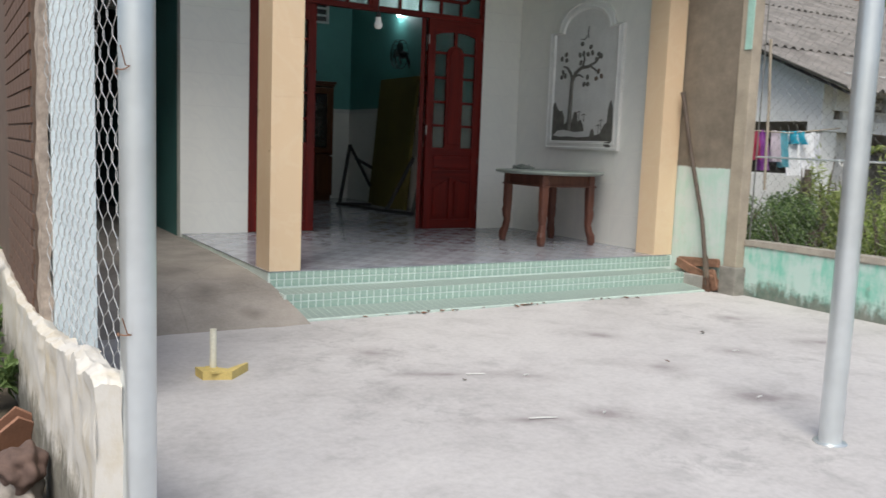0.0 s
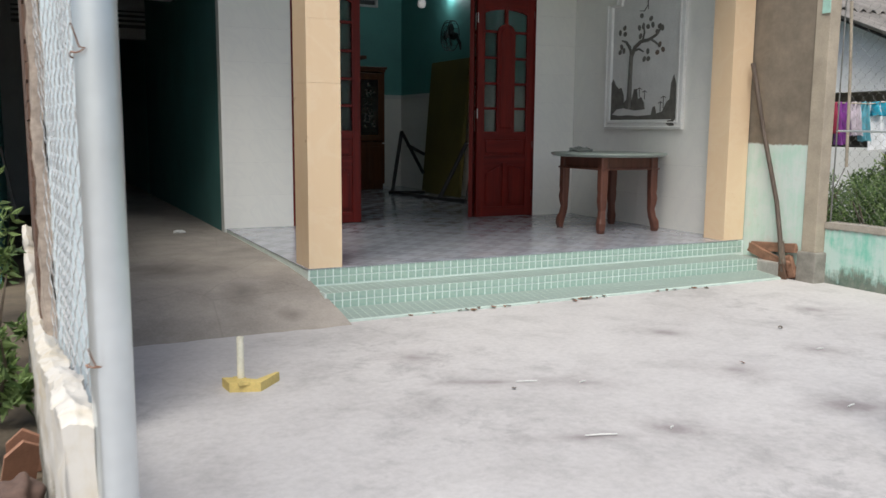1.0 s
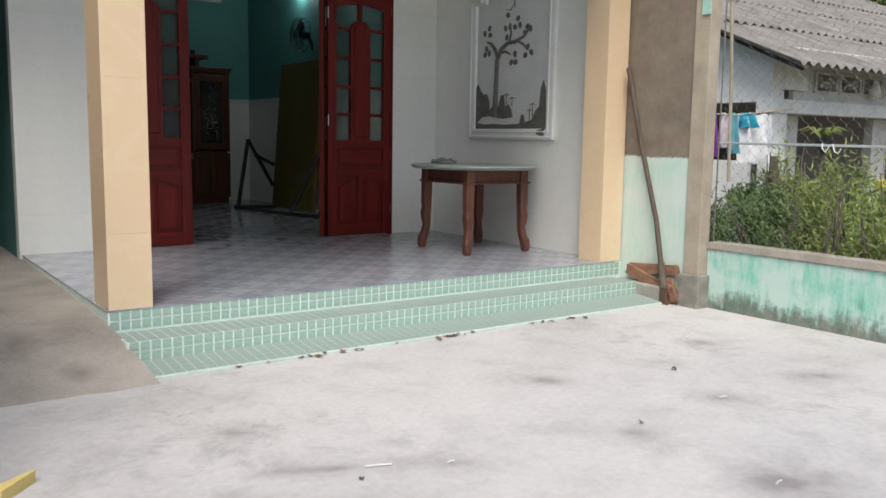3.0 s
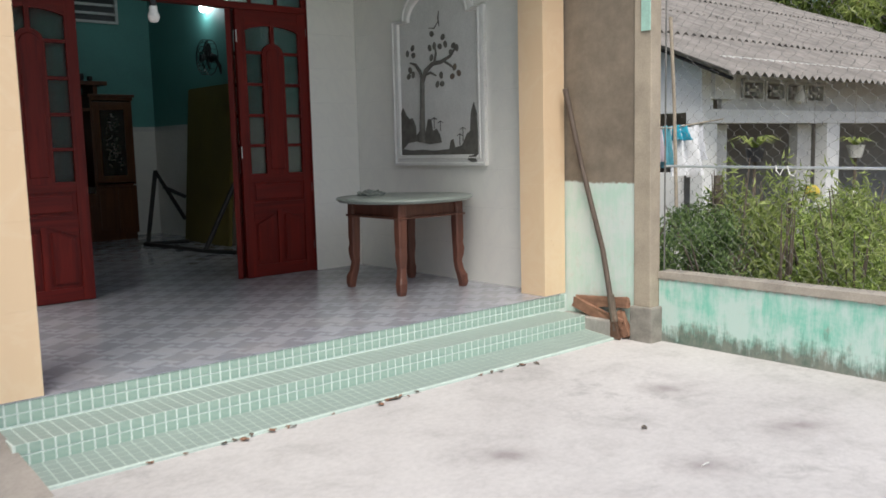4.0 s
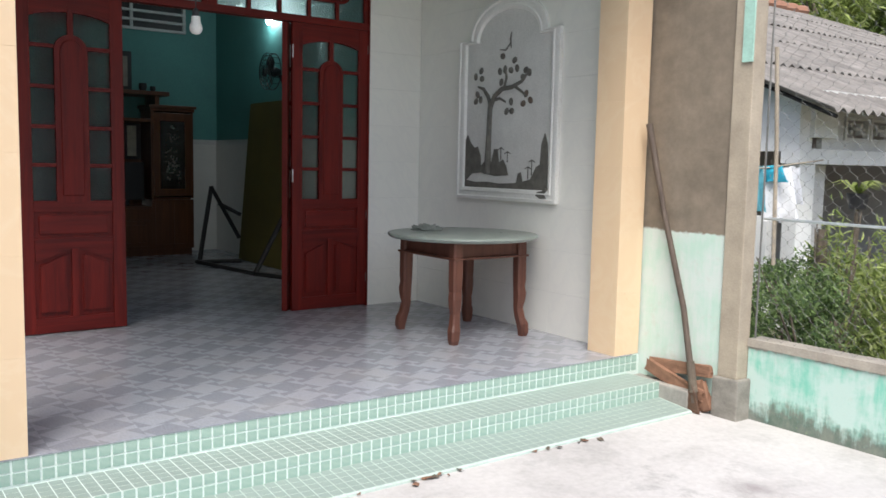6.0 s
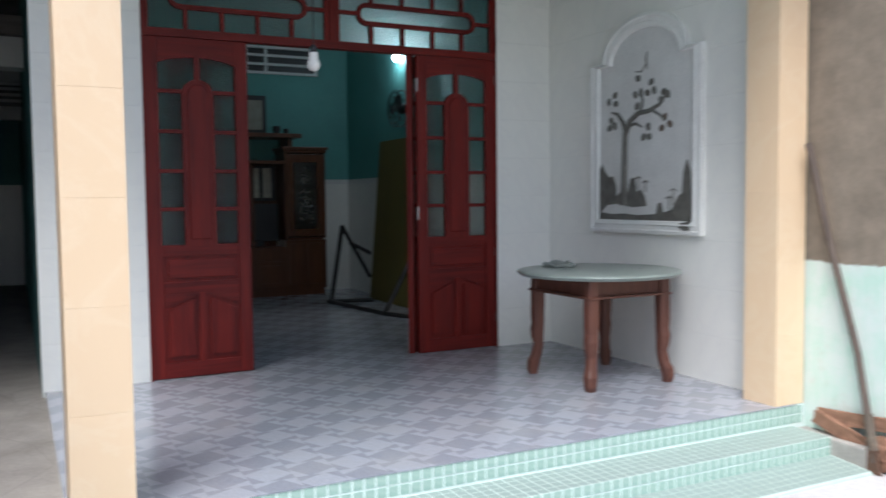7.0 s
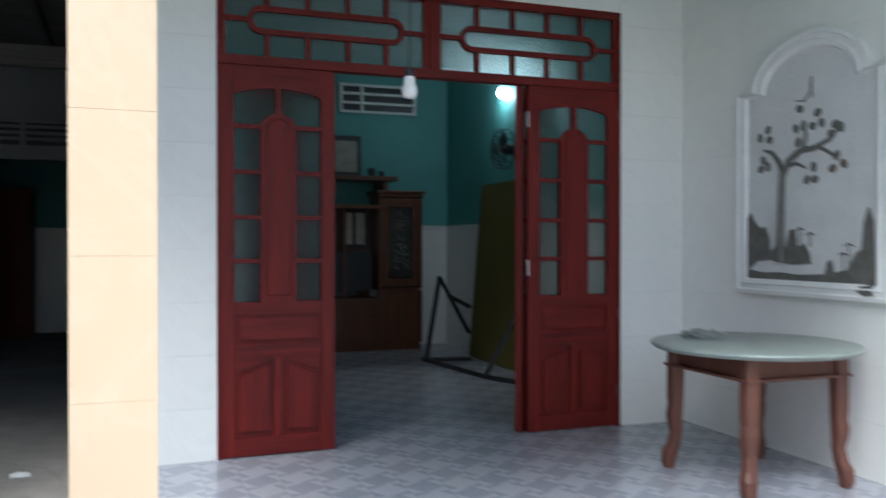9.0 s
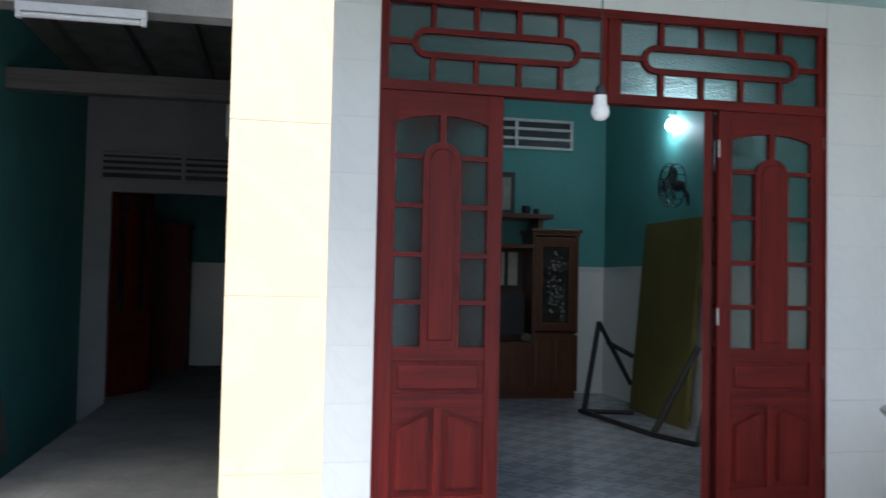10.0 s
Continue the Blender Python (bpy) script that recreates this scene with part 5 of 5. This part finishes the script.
for i, pts in enumerate(([(4.66, 11.24, 0.02), (4.81, 9.93, 0.02), (4.97, 9.5, 0.02)], [(4.66, 11.22, 0.02), (5.15, 11.1, 0.02)], [(4.68, 11.2, 0.03), (4.83, 11.21, 0.92)], [(4.82, 11.2, 0.92), (5.12, 11.1, 0.30)], [(4.90, 11.18, 0.72), (5.14, 11.1, 0.58)], [(4.82, 9.95, 0.03), (5.16, 9.85, 0.78)], [(4.99, 9.52, 0.02), (5.2, 9.7, 0.62)])):
    part("bar", tube(bmesh.new(), pts, 0.026, 6), BLACK, fs)

fan = thing("wall_fan", "dark wall-mounted fan with a wire guard", "fan", (5.55, 10.62, 2.43))
b = bmesh.new()
for r in (0.06, 0.12, 0.17, 0.2):
    pts = [(-0.20 - 0.04 * (1 - r / 0.2), r * math.cos(q * math.tau / 20), r * math.sin(q * math.tau / 20)) for q in range(21)]
    tube(b, pts, 0.004, 5, False)
    if r == 0.2:
        tube(b, [(-0.12, p[1], p[2]) for p in pts], 0.006, 5, False)
for q in range(16):
    a = q * math.tau / 16
    tube(b, [(-0.24, 0, 0), (-0.2, 0.2 * math.cos(a), 0.2 * math.sin(a)), (-0.12, 0.2 * math.cos(a), 0.2 * math.sin(a))], 0.003, 4, False)
tagged(part("guard", b, DARK, fan), kind="stuff")
for q in range(3):
    b = bmesh.new()
    bmesh.ops.create_uvsphere(b, u_segments=12, v_segments=6, radius=1, matrix=Matrix.Rotation(q * math.tau / 3, 4, "X") @ Matrix.LocRotScale((-0.17, 0.09, 0), Euler((0, radians(20), 0)), (0.008, 0.085, 0.06)))
    part("blade", b, simple("grey_fan_blade", (0.12, 0.14, 0.14), 0.4), fan, "", True)
part("motor", tube(bmesh.new(), [(-0.17, 0, 0), (-0.10, 0, 0), (-0.05, 0, 0)], [0.04, 0.055, 0.04], 14), DARK, fan)
part("bracket", tube(bmesh.new(), [(-0.06, 0, 0), (0.0, 0, -0.10), (0.02, 0, -0.18)], 0.022, 8), DARK, fan)

lamp = thing("wall_lamp", "lit white lamp on the room wall", "lamp", (5.505, 10.9, 3.045))
part("bulb", lathe(bmesh.new(), [(0.01, -0.06), (0.035, -0.03), (0.038, 0.0), (0.02, 0.05)], 18), LAMP_ON, lamp, "glowing bulb", True)
part("holder", tube(bmesh.new(), [(0, 0, 0.05), (0.0, 0, 0.09), (0.06, 0, 0.10)], 0.018, 10), WHITE_P, lamp)
pl = bpy.data.lights.new("wall_lamp_light", "POINT")
pl.energy, pl.color, pl.shadow_soft_size = 1.5, (0.86, 0.95, 1.0), 0.05
new("wall_lamp_light", pl).location = (5.41, 10.9, 2.995)

# ---- the side passage ----
PW = -0.12
setting("passage_wall", boxes((PW - 0.12, PW, 7.75, YB + 3.5, -0.1, 3.9)), simple("dim_teal_paint", (0.11, 0.32, 0.30), 0.7, vary=0.2, scale=1.5), "dim teal passage wall", "wall")
# end wall in the darkened plaster, standing in for the passage shade
setting("passage_back", boxes((PW, 0.14, YB - 0.05, YB + 0.1, 0, 3.9), (0.14, XL, YB - 0.05, YB + 0.1, 2.36, 3.9)), DIM, "pale passage end wall with an opening, shade in its colour", "wall")
setting("passage_far_wall", boxes((PW - 0.1, XR, 16.0, 16.1, 0, 3.9)), TEAL, "teal wall of the far room", "wall")
setting("far_dado", boxes((PW, XL + 1, 15.985, 16.0, 0.2, 1.7)), WALL_TILE, "white tiled lower far wall", "wall")
setting("far_side_wall", boxes((XL, XL + 0.1, YB + 0.12, 16.0, 0, 3.9)), TEAL, "teal side wall of the far room", "wall")
# roof in front of the beam is unseen, extended to shade the passage
rf = setting("passage_roof", boxes((PW - 0.15, XL, 6.5, 16.2, 3.42, 3.46)), ROOF_OLD, "grey fibre-cement passage roof", "roof")
for x in (0.1, 0.62, 1.15):
    part("rafter", boxes((x, x + 0.05, 7.65, 12.6, 3.34, 3.42)), BEAM_W, rf)
setting("beam_front", boxes((PW - 0.12, XL, YD, YD + 0.14, 2.82, 3.42)), CEMENT, "grey cement beam over the passage", "beam")
setting("beam_middle", boxes((PW, XL, 9.95, 10.07, 2.83, 2.985)), BEAM_W, "grey timber beam across the passage", "beam")
tl = thing("tube_light", "unlit white tube light under the passage beam", "lamp", (0.04, YD - 0.03, 2.765))
part("batten", boxes((0.52, 1.13, -0.02, 0.025, 0.005, 0.05), bev=0.004), WHITE_P, tl)
part("tube", tube(bmesh.new(), [(0.55, 0.0, -0.012), (1.10, 0.0, -0.012)], 0.014, 12), BULB_M, tl, "", True)
for x in (0.535, 1.115):
    part("end_cap", boxes((x - 0.012, x + 0.012, -0.016, 0.016, -0.03, 0.005)), WHITE_P, tl)
gr = thing("vent_grille", "pale louvred grille above the passage opening, darkened for shade", "grille", (0.11, YB - 0.052, -0.03))
# grille frame and slats darkened the same way for the shade here
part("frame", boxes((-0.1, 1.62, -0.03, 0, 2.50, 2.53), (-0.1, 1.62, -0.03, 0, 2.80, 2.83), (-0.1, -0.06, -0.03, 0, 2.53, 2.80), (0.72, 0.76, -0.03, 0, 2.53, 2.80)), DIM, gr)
# dark sheet behind the slats, painted shade of the louvre gaps
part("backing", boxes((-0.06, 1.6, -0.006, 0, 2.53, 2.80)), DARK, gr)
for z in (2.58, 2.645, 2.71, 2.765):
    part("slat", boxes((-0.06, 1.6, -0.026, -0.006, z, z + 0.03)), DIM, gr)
bx = part("meter_box", boxes((1.42, 1.70, 10.1, 10.35, 2.58, 2.84), bev=0.01), WHITE_P)
tagged(bx, "white plastic box high on the passage wall", "box")
inner = copy_thing(leaf_l, pose(0.16, YB + 0.02, 0.232, 0, 0, 62))
tagged(inner, "dark door leaf standing open in the passage", "door")
wd = thing("wardrobe", "dark red wooden wardrobe in the far room", "wardrobe", (0.16, 15.2, 0.225))
part("body", boxes((0, 0.5, 0, 0.55, 0, 1.93), bev=0.01), DOOR, wd)
part("door", boxes((0.03, 0.47, -0.02, 0, 0.1, 1.85), bev=0.006), DOOR, wd)
part("cornice", boxes((-0.03, 0.53, -0.05, 0.57, 1.93, 1.98), bev=0.01), DOOR, wd)
pk = part("plank", boxes((-0.012, 0.012, -0.13, 0.13, 0, 0.75)), BEAM_W)
pk.matrix_world = pose(PW + 0.13, 9.75, 0.225, 0, -9, 0)
tagged(pk, "dark plank leaning on the passage wall", "plank")

# ---- litter ----
b = bmesh.new()
bmesh.ops.create_icosphere(b, subdivisions=4, radius=1)
for v in b.verts:
    k = 1 + noise.noise(v.co * 2.5) * 0.6
    v.co = Vector((v.co.x * 0.045 * k, v.co.y * 0.03 * k, max(0, v.co.z * 0.018 * k + 0.008)))
q = part("paper_scrap", b, WHITE_P, None, "", True)
q.matrix_world = pose(1.324, 7.95, 0.222)
tagged(q, "crumpled white paper on the passage floor", "paper")
random.seed(77)
for k in range(31):
    x = random.choice((2.75, 3.4, 3.6, 4.3, 2.2)) + random.gauss(0, 0.12) if k < 28 else random.choice((2.03, 4.1, 3.3))
    y = 4.845 - abs(random.gauss(0, 0.025)) if k < 28 else random.uniform(3.1, 4.4)
    b = bmesh.new()
    s = random.uniform(0.012, 0.03)
    v = [b.verts.new((s * math.cos(a) * (1.0 if i % 2 else 0.45), s * 0.55 * math.sin(a), 0.004 + 0.012 * random.random())) for i, a in enumerate([j * math.tau / 8 for j in range(8)])]
    b.faces.new(v)
    ext = bmesh.ops.extrude_face_region(b, geom=b.faces[:])
    for w in ext["geom"]:
        if isinstance(w, bmesh.types.BMVert):
            w.co.z += 0.002
    q = part("dry_leaf", b, CLAY if k % 2 else BARK)
    q.matrix_world = pose(x, y, 0, random.uniform(-8, 8), random.uniform(-8, 8), random.uniform(0, 360))
    tagged(q, "dry brown leaf lying on the concrete", "leaf", "dry leaves on the yard")
for x, y, rz, l in ((2.14, 3.33, -20, 0.10), (2.03, 2.61, -18, 0.13), (2.375, 3.215, 10, 0.04), (2.335, 2.56, 30, 0.03), (3.22, 2.44, 12, 0.05), (3.9, 3.17, 0, 0.05)):
    b = tube(bmesh.new(), [(-l / 2, 0, 0.006), (0, 0.004, 0.006), (l / 2, 0, 0.006)], [0.003, 0.004, 0.003], 6)
    q = part("chip", b, RELIEF_B)
    q.matrix_world = pose(x, y, 0, 0, 0, rz)
    tagged(q, "pale cement chip set in the yard", "chip", "pale chips on the yard")

# ---- tiles ----
b = bmesh.new()
box(b, -0.0228, 0.0228, -0.003, 0.002, 0.002, 0.0465)
for v in b.verts:
    if v.co.y < 0:
        v.co.x *= 0.97
mos = mesh_of("tile", b, MOSAIC)
mosaic(slab, 5.357, 0.147, 1.725, 5.575, mos)
mosaic(step_up, 5.096, 0.036, 1.75, 5.47, mos)
MOSAIC_T = make_glazed("dusty_mint_mosaic", (0.27, 0.335, 0.305), (0.34, 0.40, 0.365), 0.5, 0.5)
b = bmesh.new()
box(b, -0.0248, 0.0248, -0.0248, 0.0248, -0.003, 0.0012)
tread = mesh_of("tread_tile", b, MOSAIC_T)
for parent, y0, z0, slope, n, pitch, x0, x1 in ((step_up, 5.099, 0.136, 0.0, 5, 0.0512, 1.75, 5.475), (step_low, 4.853, 0.0162, 0.0974, 5, 0.0484, 1.80, 5.46)):
    for i in range(int((x1 - x0) / 0.0545)):
        for j in range(n):
            q = new("tread_tile", tread)
            q.parent = parent
            q.location = (x0 + (i + 0.5) * 0.0545, y0 + (j + 0.5) * pitch, z0 + slope * (j + 0.5) * pitch)
            q.rotation_euler = (math.atan(slope), 0, random.uniform(-0.01, 0.01))
            q.scale = (1.0, (pitch - 0.0048) / 0.0496, 1)


def wall_tiles(parent, axis, plane, a0, a1, z0, z1, sa, sz, mat):
    na = max(1, round((a1 - a0) / sa))
    nz = max(1, math.ceil((z1 - z0) / sz))
    cache = {}
    for i in range(na):
        for j in range(nz):
            w = (a1 - a0) / na
            h = min(sz, z1 - z0 - j * sz)
            key = round(h, 4)
            if key not in cache:
                b = bmesh.new()
                if axis == 1:
                    box(b, -w / 2 + 0.0004, w / 2 - 0.0004, 0, 0.006, 0.0004, h - 0.0004, bev=0.0007)
                else:
                    box(b, 0, 0.006, -w / 2 + 0.0004, w / 2 - 0.0004, 0.0004, h - 0.0004, bev=0.0007)
                cache[key] = mesh_of("tile", b, mat)
            t = new("tile", cache[key])
            t.parent = parent
            a = a0 + (i + 0.5) * w
            t.location = (a, plane, z0 + j * sz) if axis == 1 else (plane, a, z0 + j * sz)


wall_tiles(wf_a, 1, YD, XL, DX0 - 0.002, P, 3.19, 0.6, 0.3, WALL_TILE)
wall_tiles(wf_b, 1, YD, DX1 + 0.002, XR, P, 3.19, 0.55, 0.3, WALL_TILE)
wall_tiles(wf_c, 1, YD, DX0, DX1, TZ1 + 0.004, 3.19, 0.6, 0.3, WALL_TILE)
wall_tiles(w_e, 0, XR, 5.60, YD - 0.002, P, 3.19, 0.56, 0.3, WALL_TILE)
for nm, x0, x1, y0, y1, lb in (("column_left", 1.728, 1.956, 5.356, 5.645, "cream tiled porch column"), ("column_right", 5.336, 5.556, 5.359, 5.594, "cream tiled half column against the wall")):
    col = setting(nm, boxes((x0 + 0.002, x1 - 0.002, y0 + 0.002, y1 - 0.002, P, 3.19)), CREAM_TILE, lb, "column")
    z = P
    while z < 3.15:
        z1 = min(z + 0.4, 3.19)
        part("tile", boxes((x0, x1, y0, y1, z + 0.0003, z1 - 0.0003), bev=0.0012), CREAM_TILE, col)
        z = z1

# bricks of the left wall that the netting leaves in view
b = bmesh.new()
box(b, -0.006, 0.004, -0.087, 0.087, -0.031, 0.031)
bri = mesh_of("brick", b, BRICK)
for j in range(36):
    for i in range(8):
        q = new("brick", bri)
        q.parent = bw
        q.location = (0.158 + LX, 3.66 + i * 0.185 + (0.09 if j % 2 else 0), 0.36 + j * 0.072)
